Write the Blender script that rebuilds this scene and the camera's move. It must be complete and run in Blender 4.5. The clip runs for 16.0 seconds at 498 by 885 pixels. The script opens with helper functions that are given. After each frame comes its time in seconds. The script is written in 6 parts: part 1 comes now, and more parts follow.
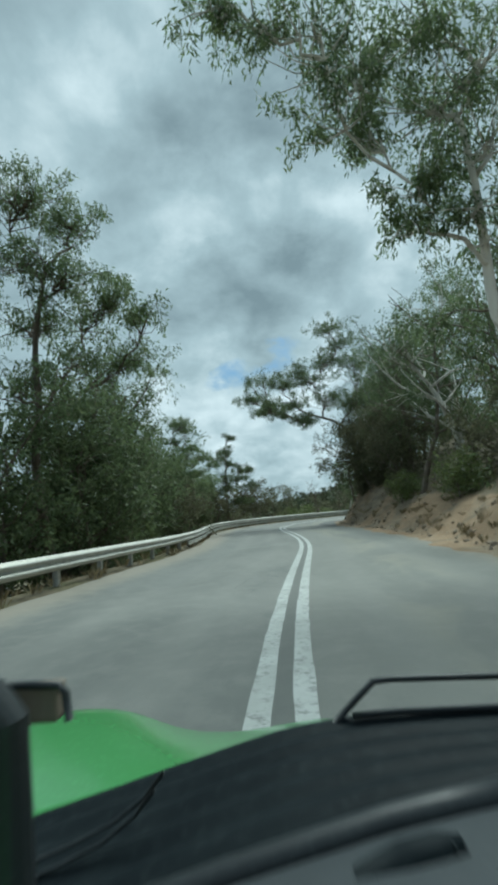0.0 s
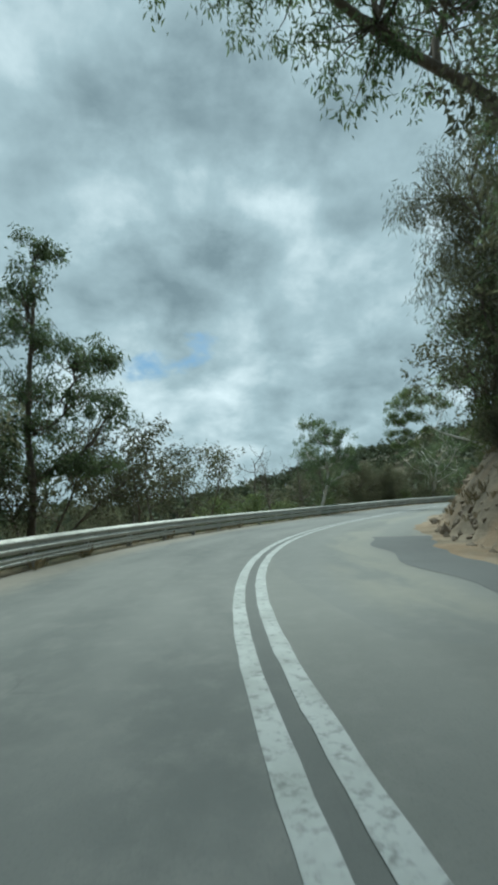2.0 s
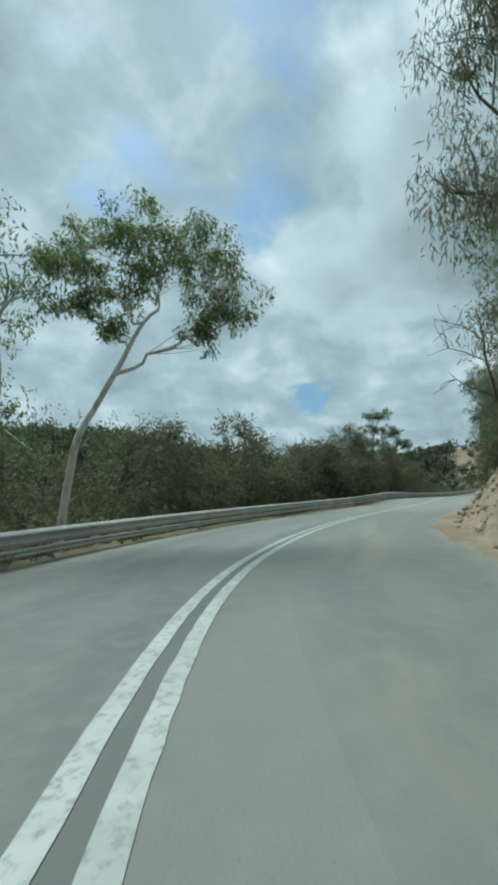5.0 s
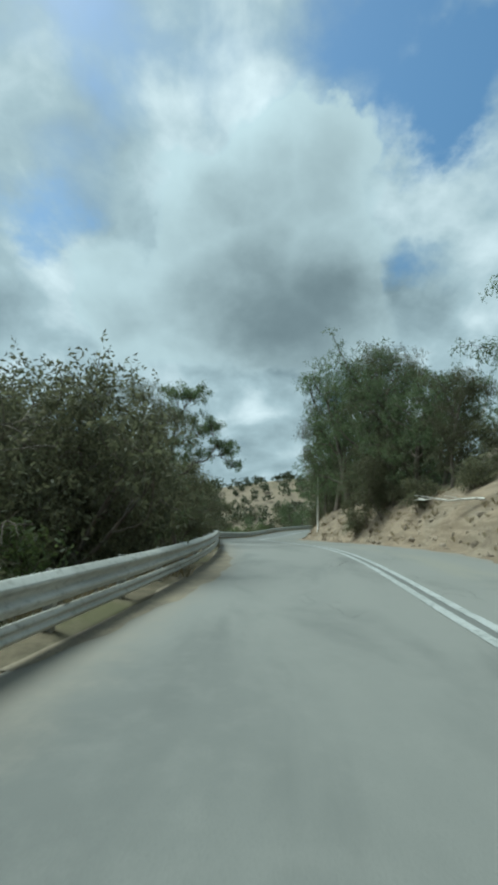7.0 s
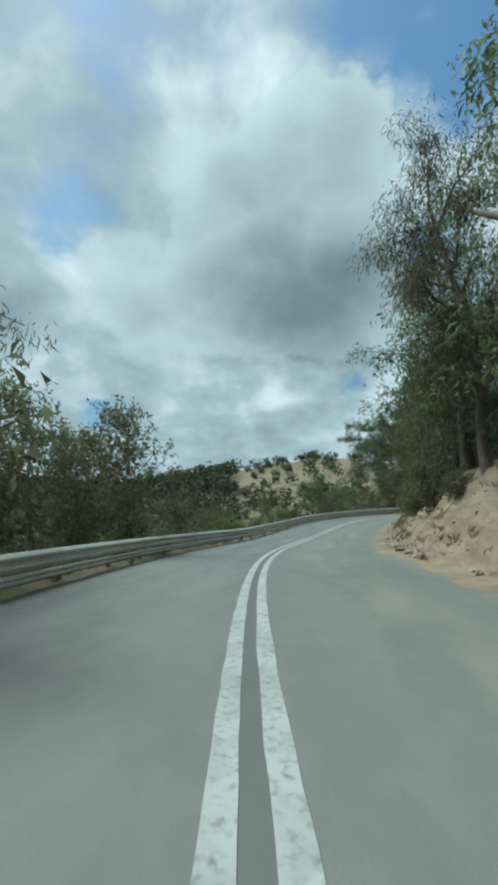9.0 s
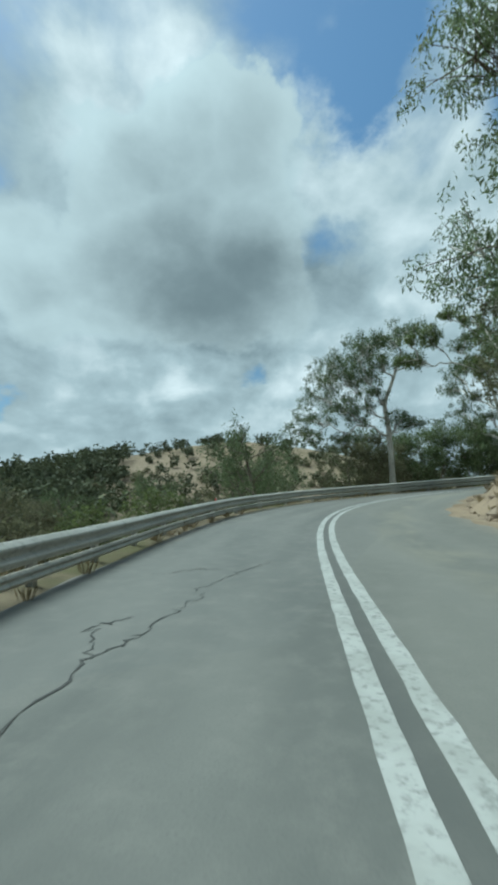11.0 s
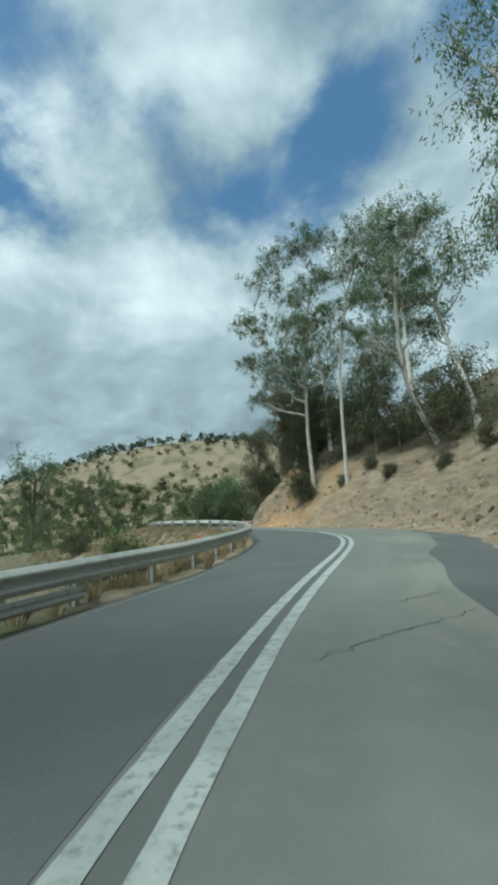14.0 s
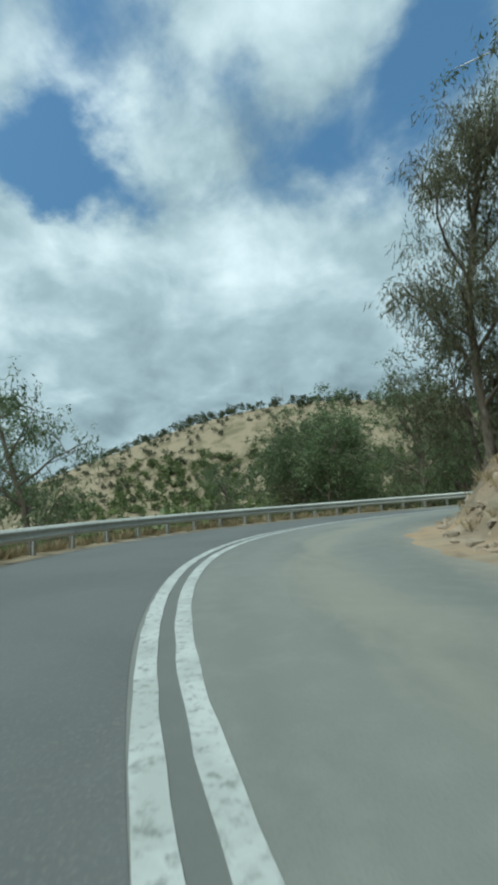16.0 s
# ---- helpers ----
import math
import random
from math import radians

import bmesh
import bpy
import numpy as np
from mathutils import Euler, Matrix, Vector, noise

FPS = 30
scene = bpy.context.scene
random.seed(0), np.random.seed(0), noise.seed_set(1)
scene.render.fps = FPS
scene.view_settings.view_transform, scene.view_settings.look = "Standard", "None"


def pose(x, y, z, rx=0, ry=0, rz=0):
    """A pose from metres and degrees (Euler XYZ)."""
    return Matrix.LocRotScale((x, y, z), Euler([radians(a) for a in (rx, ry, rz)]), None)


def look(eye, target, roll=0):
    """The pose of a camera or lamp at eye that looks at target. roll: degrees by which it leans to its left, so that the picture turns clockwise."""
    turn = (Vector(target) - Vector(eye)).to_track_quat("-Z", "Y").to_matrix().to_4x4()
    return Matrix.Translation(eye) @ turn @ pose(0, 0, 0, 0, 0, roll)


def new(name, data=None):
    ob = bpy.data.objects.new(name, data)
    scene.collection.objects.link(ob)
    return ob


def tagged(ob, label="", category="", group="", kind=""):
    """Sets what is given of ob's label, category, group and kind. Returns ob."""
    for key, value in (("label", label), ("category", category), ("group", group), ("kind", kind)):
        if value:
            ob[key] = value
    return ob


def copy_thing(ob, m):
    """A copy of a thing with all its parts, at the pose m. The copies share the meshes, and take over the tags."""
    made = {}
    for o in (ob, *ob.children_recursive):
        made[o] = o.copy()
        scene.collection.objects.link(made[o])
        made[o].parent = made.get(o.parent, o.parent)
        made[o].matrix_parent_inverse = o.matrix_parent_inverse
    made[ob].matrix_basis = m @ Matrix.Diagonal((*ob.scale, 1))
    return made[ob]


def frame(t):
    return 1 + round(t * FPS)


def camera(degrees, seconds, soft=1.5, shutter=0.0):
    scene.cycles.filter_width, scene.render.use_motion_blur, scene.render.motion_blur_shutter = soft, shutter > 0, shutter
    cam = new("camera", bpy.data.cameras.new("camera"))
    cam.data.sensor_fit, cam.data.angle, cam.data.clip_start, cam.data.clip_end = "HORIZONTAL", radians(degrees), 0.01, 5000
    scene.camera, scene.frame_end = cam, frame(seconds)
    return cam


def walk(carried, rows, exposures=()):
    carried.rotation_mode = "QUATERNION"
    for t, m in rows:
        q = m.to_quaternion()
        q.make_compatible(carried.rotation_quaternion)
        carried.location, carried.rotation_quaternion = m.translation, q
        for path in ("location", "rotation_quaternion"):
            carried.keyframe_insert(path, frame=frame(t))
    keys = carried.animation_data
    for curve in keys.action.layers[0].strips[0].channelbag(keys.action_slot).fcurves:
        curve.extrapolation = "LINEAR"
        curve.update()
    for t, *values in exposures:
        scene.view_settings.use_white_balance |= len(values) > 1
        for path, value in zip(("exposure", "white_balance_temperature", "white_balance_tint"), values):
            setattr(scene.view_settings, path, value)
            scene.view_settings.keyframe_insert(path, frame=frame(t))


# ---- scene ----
FOV = 56.34
cam = camera(FOV, 16.0, soft=3.8, shutter=0.03)
# seconds, place, tilt, roll and heading of the camera in the moving car
PATH = [
    (0.00, 0.053, -0.002, 1.073, 98.284, 3.987, 0.000),
    (0.50, -0.319, 7.563, 0.971, 98.196, 3.372, -0.934),
    (1.00, -0.440, 15.255, 0.838, 97.409, 2.101, -2.744),
    (1.50, 0.334, 22.990, 0.772, 97.300, 1.336, -5.216),
    (2.00, 1.680, 31.399, 0.773, 97.158, 2.852, -10.807),
    (2.50, 4.214, 39.023, 0.738, 97.050, 4.308, -17.806),
    (3.00, 7.530, 46.407, 0.701, 97.045, 4.161, -25.312),
    (3.50, 12.225, 54.085, 0.661, 97.014, 3.046, -33.024),
    (4.00, 17.742, 61.235, 0.635, 96.793, 3.131, -40.545),
    (4.50, 23.756, 67.123, 0.642, 96.496, 2.556, -49.653),
    (5.00, 29.954, 71.314, 0.665, 96.671, 2.447, -62.614),
    (5.40, 34.877, 74.055, 0.668, 96.972, 2.191, -71.262),
    (5.80, 39.479, 76.308, 0.672, 97.718, 1.556, -77.263),
    (6.20, 44.133, 77.963, 0.678, 98.672, 0.745, -81.448),
    (6.60, 49.211, 78.911, 0.687, 99.596, -0.040, -86.101),
    (7.00, 55.089, 79.042, 0.713, 100.253, -0.599, -91.491),
    (7.30, 60.245, 78.539, 0.746, 100.428, -0.748, -94.601),
    (7.70, 67.630, 77.501, 0.896, 99.710, -0.280, -92.856),
    (8.00, 73.211, 76.873, 1.033, 99.429, -0.384, -90.656),
    (8.20, 77.000, 76.726, 1.017, 99.117, 0.574, -89.367),
    (8.60, 84.066, 76.563, 0.938, 98.985, 0.633, -88.263),
    (9.00, 90.305, 76.562, 0.831, 98.659, 0.780, -88.492),
    (9.40, 96.007, 76.574, 0.736, 98.242, 0.967, -89.046),
    (9.80, 101.464, 76.449, 0.642, 97.837, 1.149, -90.469),
    (10.20, 106.970, 76.037, 0.565, 97.550, 1.278, -93.630),
    (10.50, 111.306, 75.449, 0.493, 97.473, 1.312, -97.073),
    (11.00, 118.761, 74.230, 0.451, 97.189, 1.856, -100.418),
    (11.50, 126.020, 72.754, 0.605, 97.126, 0.697, -108.638),
    (12.00, 132.305, 69.861, 0.875, 97.897, 1.433, -121.686),
    (12.50, 136.682, 65.886, 1.222, 98.652, 1.938, -138.029),
    (13.00, 139.856, 61.220, 1.569, 99.362, 2.943, -156.190),
    (13.50, 141.633, 55.288, 1.937, 100.858, 2.947, -168.101),
    (14.00, 142.486, 48.497, 2.315, 101.723, 2.603, -174.526),
    (14.50, 142.720, 40.320, 2.738, 101.601, 2.285, -175.234),
    (15.00, 142.883, 30.960, 3.241, 100.127, 2.163, -169.407),
    (15.50, 144.340, 22.484, 3.775, 98.903, 2.328, -163.958),
    (16.00, 147.905, 12.835, 4.309, 98.399, 3.325, -162.623),
]
EXPOSURES = [(0.0, 0.07, 5560, -8), (16.0, 0.07, 5560, -8)]
walk(cam, [(r[0], pose(*r[1:])) for r in PATH], EXPOSURES)

# ---- plan of the road: bends, heights and the rail's distance from the middle, by metres along it ----
S_FIRST, BEND_STEP, RISE_STEP = -6.300, 6.300, 12.600
HEADING = 0.1982
BENDS = [-4.7436, -2.4100, -0.6516, 0.0514, 1.7534, 1.3728, -2.0490, -3.7725, -3.4278, -1.9754, -1.0686, -0.4645, -0.5486, -2.1760, -2.7954, -3.9264, -3.6628, -1.8574, -0.0858, 1.6382, 1.8427, -0.0654, -0.6377, -1.1972, -1.8088, -1.5675, -0.6840, -0.1372, -1.2997, -5.0858, -6.7885, -5.0894, -2.7928, -1.9839, -0.7622, 2.0133, 5.2468, 5.6755, 1.4100, -4.5562, -7.0660, -7.3579, -6.4023, -4.9940, -3.5563, -2.2959, -1.2945, -0.5533, -0.0276, 0.3472, 0.6368, 0.8950]  # radians per 100 m, left positive
RISES = [0.000, -0.164, -0.384, -0.382, -0.436, -0.493, -0.529, -0.490, -0.485, -0.398, -0.100, -0.264, -0.569, -0.741, -0.477, 0.270, 0.966, 1.622, 2.299, 2.979, 3.544, 3.817, 4.099, 4.352, 4.586, 4.811]
RAIL_OFF = [4.60, 4.62, 4.88, 4.83, 4.73, 4.51, 4.47, 4.56, 4.49, 4.46, 4.55, 4.08, 3.74, 3.46, 4.00, 4.13, 3.54, 2.67, 3.99, 4.01, 4.31, 4.30, 4.29, 4.27, 4.27, 4.26]
DRAWN_OUT = ((88.0, 103.0, 1.05), (128.0, 147.0, 0.55))
RAIL_TOP = 0.684
CLOUD = 0.88
# azimuth, elevation, half width in degrees: heads of the large cumulus
CUMULUS = ((-92, 33, 10.5), (-98, 43, 7), (-88, 41, 6), (-104, 42.5, 6), (-82, 38, 5.5), (-76, 29, 7), (-103, 32, 6), (-88, 25, 9), (-104, 25, 7.5), (-76, 23, 7), (-97, 22, 6))
# azimuth, elevation, half width and strength: breaks in the cloud, bright tops, grey bases
HOLES = ((2, 17.3, 4.5, 0.62), (-5, 19, 4, 0.55), (-43.5, 34, 4, 0.34), (-50, 38.5, 5, 0.24), (-64, 35, 9, 0.05), (-66, 32.5, 4, 0.22), (-63, 30, 5, 0.1), (-70.8, 11.4, 4, 0.3), (-40, 48, 5, 0.22), (-68, 49, 6, 0.2), (-110, 50, 7, 0.36), (-116, 44, 6, 0.36), (-115, 40.5, 5, 0.36), (-111, 30, 5, 0.26), (-102, 16, 3, 0.4), (-72, 10.5, 3.5, 0.4), (-66, 29, 3.5, 0.2), (-145, 50.5, 7, 0.38), (-138.5, 38, 6, 0.42), (-144, 36, 5.5, 0.36), (-162, 47, 5, 0.24), (-178, 38, 8, 0.26), (172, 43, 7, 0.26), (-164, 35, 5, 0.2), (152, 48, 6, 0.3))
BREAKS = ((-142.5, 42, 7, 0.3), (-122, 46, 8, 0.24), (168, 45, 6, 0.22), (-152, 35.5, 5, 0.22), (-170, 41, 6, 0.18), (-127, 38, 6, 0.2))
TOPS = ((3.8, 34.7, 6, 0.5), (-14.5, 34.5, 6, 0.45), (-24.6, 27.3, 5, 0.5), (17, 46, 7, 0.35), (4, 13, 8, 0.45), (-4, 9, 8, 0.35), (-20.7, 46.5, 5, 0.3), (-40, 44, 8, 0.4), (-14, 33, 5, 0.2), (-83, 44, 8, 0.2), (-151, 42.5, 8, 0.5), (-164, 29.5, 12, 0.5), (173, 34.5, 9, 0.6), (-163, 52, 9, 0.4), (-137, 47, 5, 0.5), (-171, 50, 7, 0.3), (-74, 29, 7, 0.3), (-126, 26, 8, 0.5), (-91, 15.5, 6, 0.6), (-106, 14.3, 6, 0.65), (-90, 45.5, 8, 0.55), (-80, 39, 5, 0.25), (-118, 34, 8, 0.35), (-140, 29, 9, 0.45))
BASES = ((4.5, 41.5, 8, 0.55), (-13, 41.5, 8, 0.5), (-25, 42, 8, 0.5), (-2, 26.5, 8, 0.6), (-9, 31, 5, 0.4), (24, 49, 7, 0.4), (-26, 12.5, 7, 0.3), (-7.6, 43.5, 6, 0.4), (-36, 37, 6, 0.25), (-64, 42, 9, 0.3), (-62, 22, 8, 0.2), (-99, 22, 13, 0.42), (-95, 26, 13, 0.34), (-105, 26, 11, 0.34), (-98, 31, 10, 0.2), (-150, 12, 12, 0.2), (-175, 13, 12, 0.2), (-90, 9, 8, 0.2), (-165, 41, 6, 0.25))
LINE_W, LINE_GAP = 0.15, 0.28
# metres along the road and: height of the cut, its foot from the middle, depth of the fall, clay, straw
BANK = ((-50, 0.8), (8, 0.8), (22, 1.2), (32, 2.2), (40, 2.6), (52, 2.4), (57, 0.35), (78, 0.35), (88, 2.6), (104, 3.0), (125, 2.4), (150, 2.6), (160, 1.4), (180, 1.0), (204, 0.9), (209, 2.0), (216, 3.4), (224, 4.4), (240, 4.8), (262, 4.2), (290, 3.0))
RUN = ((-50, 1.3), (22, 1.2), (34, 0.6), (208, 0.8), (218, 0.85), (228, 0.75), (236, 0.55), (246, 0.8), (300, 0.8))
RISE_RIGHT = ((-50, 0.5), (208, 0.5), (222, 0.85), (240, 0.7), (270, 0.5))
FOOT = ((-50, 4.9), (46, 4.7), (58, 4.25), (76, 4.4), (88, 4.7), (160, 4.8), (190, 4.6), (215, 4.8), (300, 4.8))
DROP = ((-50, 7), (30, 6), (60, 4), (100, 4), (130, 4), (150, 5), (180, 5), (200, 4), (216, 8), (226, 7), (240, 4), (252, 2.5), (300, 2.5))
OCHRE = ((-50, 0.3), (30, 0.4), (60, 0.1), (150, 0.1), (215, 0.1), (230, 0.15), (235, 0.9), (240, 1.0), (245, 0.35), (262, 0.3), (300, 0.3))
STRAW_LEFT = ((-50, 0.05), (140, 0.05), (150, 0.05), (180, 0.05), (200, 0.05), (212, 0.5), (300, 0.55))
LOWER_RAIL = ((20, 205),)
VALLEY = -12.0
# hills: centre, half widths, turn, height
HILLS = ((234, -513, 399, 127, 6, 136), (388, 36, 110, 140, 0, 46), (200, 260, 150, 100, 0, 44), (-250, 150, 120, 250, 0, 26), (150, -80, 75, 45, 0, 17))
WOODED = ((140, 240, 230), (20, 230, 160))
FAR_SCRUB = (
    (1, 680, 200, -430, 330, 90, 10, 8, -0.5, "f", "dark shrubs and small trees on a straw-coloured hill"),
    (2, 1200, 357, 45, 120, 230, 7.5, 5.4, -0.05, "f", "dark shrubs and small trees dotted over dry hills"),
    (3, 2400, 90, 210, 270, 120, 11, 8, -3, "f", "dense dark bush on a far wooded ridge"),
    (4, 1500, 217, 10, 100, 140, 5, 3.6, -0.4, "d", "green and olive scrub on the valley floor"),
    (5, 800, 165, -95, 120, 60, 7, 5.5, -0.6, "g", "green scrub on the valley floor below a dry hill"),
    (6, 260, 40, 140, 140, 50, 7, 7, -1, "d", "dull green bush in the valley"),
    (7, 120, 357, 20, 30, 120, 8, 7, -0.3, "f", "dark tree line along a dry ridge"),
    (8, 170, 225, -495, 330, 22, 14, 12, -0.35, "f", "dark trees strung along the crest of a dry hill"),
    (9, 620, 215, -365, 230, 45, 12, 8, -0.3, "g", "green scrub on the lower slope of a dry hill"),
)
MARKERS = (158.0, 175.0, 199.0, 209.0, 219.5, 224.0, 238.0)
MAST = (259.0, -496.0)
CAR_X = 0.0

# ---- world, sun ----
def link(nt, a, b):
    nt.links.new(a, b)


def vmath(nt, op, a, b=None, c=None):
    n = nt.nodes.new("ShaderNodeVectorMath")
    n.operation = op
    for i, v in enumerate((a, b, c)):
        if v is None:
            continue
        if isinstance(v, (tuple, list)):
            n.inputs[i].default_value = v
        else:
            link(nt, v, n.inputs[i])
    return n


def smath(nt, op, a, b=None, c=None, clamp=False):
    n = nt.nodes.new("ShaderNodeMath")
    n.operation, n.use_clamp = op, clamp
    for i, v in enumerate((a, b, c)):
        if v is None:
            continue
        if isinstance(v, (int, float)):
            n.inputs[i].default_value = v
        else:
            link(nt, v, n.inputs[i])
    return n.outputs[0]


def smooth(nt, v, lo, hi, a=0.0, b=1.0):
    n = nt.nodes.new("ShaderNodeMapRange")
    n.interpolation_type = "SMOOTHSTEP"
    link(nt, v, n.inputs[0])
    for i, x in enumerate((lo, hi, a, b)):
        n.inputs[i + 1].default_value = x
    return n.outputs[0]


def tex(nt, vec, scale, detail=4.0, rough=0.55, distort=0.0):
    n = nt.nodes.new("ShaderNodeTexNoise")
    n.inputs["Scale"].default_value, n.inputs["Detail"].default_value = scale, detail
    n.inputs["Roughness"].default_value, n.inputs["Distortion"].default_value = rough, distort
    if vec is not None:
        link(nt, vec, n.inputs["Vector"])
    return n


def blend(nt, fac, a, b):
    n = nt.nodes.new("ShaderNodeMix")
    n.data_type = "RGBA"
    for sock, v in ((n.inputs[0], fac), (n.inputs[6], a), (n.inputs[7], b)):
        if isinstance(v, (int, float)):
            sock.default_value = v
        elif isinstance(v, tuple):
            sock.default_value = (*v, 1.0)
        else:
            link(nt, v, sock)
    return n.outputs[2]


def way(azimuth, elevation):
    """Unit vector; azimuth in degrees, left of +y positive."""
    a, e = radians(azimuth), radians(elevation)
    return (-math.sin(a) * math.cos(e), math.cos(a) * math.cos(e), math.sin(e))


SUN_AZ, SUN_EL = -28.0, 60.0
world = bpy.data.worlds.new("sky")
scene.world = world
world.use_nodes = True
W = world.node_tree
W.nodes.clear()
w_out = W.nodes.new("ShaderNodeOutputWorld")
sky = W.nodes.new("ShaderNodeTexSky")
sky.sky_type, sky.sun_disc = "NISHITA", False
sky.sun_elevation, sky.sun_rotation = radians(SUN_EL), radians(-SUN_AZ)
bg_sky = W.nodes.new("ShaderNodeBackground")
bg_sky.inputs[1].default_value = 0.132
hsv = W.nodes.new("ShaderNodeHueSaturation")
hsv.inputs["Hue"].default_value, hsv.inputs["Saturation"].default_value = 0.49, 1.06
link(W, sky.outputs[0], hsv.inputs["Color"])
link(W, hsv.outputs[0], bg_sky.inputs[0])
co = W.nodes.new("ShaderNodeTexCoord").outputs["Generated"]
sep = W.nodes.new("ShaderNodeSeparateXYZ")
link(W, co, sep.inputs[0])
dz = smath(W, "MAXIMUM", sep.outputs[2], 0.0)
link(W, smooth(W, dz, 0.1, 0.75, 0.6, 1.0), hsv.inputs["Value"])
# the cloud layer lies flat overhead, so that it closes up towards the horizon
up = smath(W, "ADD", dz, 0.48)
flat = vmath(W, "DIVIDE", co, None)
spread = W.nodes.new("ShaderNodeCombineXYZ")
for i in range(3):
    link(W, up, spread.inputs[i])
link(W, spread.outputs[0], flat.inputs[1])
flat = vmath(W, "MULTIPLY", flat.outputs[0], (1.25, 1.25, 0.8)).outputs[0]
puff = tex(W, flat, 5.0, 6.0, 0.52, 0.25).outputs[0]
body = smath(W, "ADD", smath(W, "MULTIPLY", tex(W, flat, 2.1, 3.0, 0.5).outputs[0], 0.45), smath(W, "MULTIPLY", puff, 0.55))
fine = tex(W, co, 7.0, 6.0, 0.55, 0.3).outputs[0]
# directions torn about by turbulence, for ragged edges
stir = vmath(W, "SUBTRACT", tex(W, flat, 3.6, 6.0, 0.6).outputs["Color"], (0.5, 0.5, 0.5)).outputs[0]
torn = vmath(W, "ADD", co, vmath(W, "MULTIPLY", stir, (0.30, 0.30, 0.22)).outputs[0]).outputs[0]
torn = vmath(W, "MULTIPLY", torn, (1.0, 1.0, 1.5)).outputs[0]


def patches(rows, gain, value=None):
    """Adds up soft patches of the sky, each given by azimuth, elevation, half width and strength."""
    for az, el, r, k in rows:
        h = way(az, el)
        d = vmath(W, "DISTANCE", torn, (h[0], h[1], h[2] * 1.5)).outputs["Value"]
        fall = smooth(W, d, 0.0, radians(1.5 * r), gain * k, 0.0)
        value = fall if value is None else smath(W, "ADD", value, fall)
    return value


# closed cloud over the first stretch of the road, broken further round, closed again near the horizon
over = vmath(W, "DOT_PRODUCT", co, way(12, 36)).outputs["Value"]
dens = smath(W, "ADD", body, smooth(W, over, 0.45, 0.95, 0.12, 0.26))
dens = smath(W, "ADD", dens, smooth(W, dz, 0.40, 0.60, 0.13, 0.0))
dens = smath(W, "SUBTRACT", dens, patches(HOLES + BREAKS, 0.80))
sheet = smooth(W, dens, 0.32, 0.64)
# the large cumulus: several heads with a billowing rim
curl = vmath(W, "SUBTRACT", tex(W, co, 3.4, 6.0, 0.52).outputs["Color"], (0.5, 0.5, 0.5)).outputs[0]
curl = vmath(W, "ADD", co, vmath(W, "MULTIPLY", curl, (0.22, 0.22, 0.22)).outputs[0]).outputs[0]
curl = vmath(W, "NORMALIZE", curl).outputs[0]
heads = None
for az, el, r in CUMULUS:
    d = vmath(W, "DOT_PRODUCT", curl, way(az, el)).outputs["Value"]
    m = smath(W, "SUBTRACT", 1.0, smath(W, "DIVIDE", smath(W, "SUBTRACT", 1.0, d), 1 - math.cos(radians(r))))
    m = smath(W, "MAXIMUM", m, -0.4 if heads is None else 0.0)
    heads = m if heads is None else smath(W, "ADD", heads, m)
rim = smath(W, "ADD", heads, smath(W, "MULTIPLY", smath(W, "SUBTRACT", fine, 0.5), 1.5))
cumulus = smooth(W, rim, -0.08, 0.30)
# light and dark within the cloud: bright puffs and tops, grey where it is deep
shade = smath(W, "SUBTRACT", patches(TOPS, 0.50), patches(BASES, 0.62))
grain = smath(W, "MULTIPLY", smath(W, "SUBTRACT", puff, 0.5), 1.25)
grain = smath(W, "ADD", grain, smath(W, "MULTIPLY", smath(W, "SUBTRACT", fine, 0.5), 0.55))
tone = smath(W, "ADD", smath(W, "ADD", grain, shade), 0.48)
ramp = W.nodes.new("ShaderNodeValToRGB")
ramp.color_ramp.interpolation = "LINEAR"
for e, (at, c) in zip([ramp.color_ramp.elements[0], ramp.color_ramp.elements[1], ramp.color_ramp.elements.new(0.5)], ((0.0, (0.27, 0.315, 0.335, 1)), (1.0, (0.80, 0.865, 0.88, 1)), (0.5, (0.52, 0.58, 0.60, 1)))):
    e.position, e.color = at, c
link(W, tone, ramp.inputs[0])
soft_tone = smath(W, "ADD", smath(W, "ADD", smath(W, "MULTIPLY", grain, 0.4), smath(W, "MULTIPLY", shade, 0.85)), smooth(W, rim, 0.1, 1.8, 0.62, 0.38))
cum_col = blend(W, smooth(W, soft_tone, -0.25, 1.15), (0.21, 0.245, 0.26), (0.78, 0.85, 0.86))
cloud_col = blend(W, cumulus, ramp.outputs[0], cum_col)
bg_cloud = W.nodes.new("ShaderNodeBackground")
bg_cloud.inputs[1].default_value = CLOUD
link(W, cloud_col, bg_cloud.inputs[0])
mix = W.nodes.new("ShaderNodeMixShader")
link(W, smath(W, "MAXIMUM", smath(W, "MULTIPLY", sheet, 0.98), cumulus), mix.inputs[0])
link(W, bg_sky.outputs[0], mix.inputs[1])
link(W, bg_cloud.outputs[0], mix.inputs[2])
link(W, mix.outputs[0], w_out.inputs[0])

sun = new("sun", bpy.data.lights.new("sun", "SUN"))
sun.data.energy, sun.data.angle, sun.data.color = 4.2, radians(28), (1.0, 0.95, 0.86)
sun.matrix_world = look(Vector(way(SUN_AZ, SUN_EL)) * 100, (0, 0, 0))


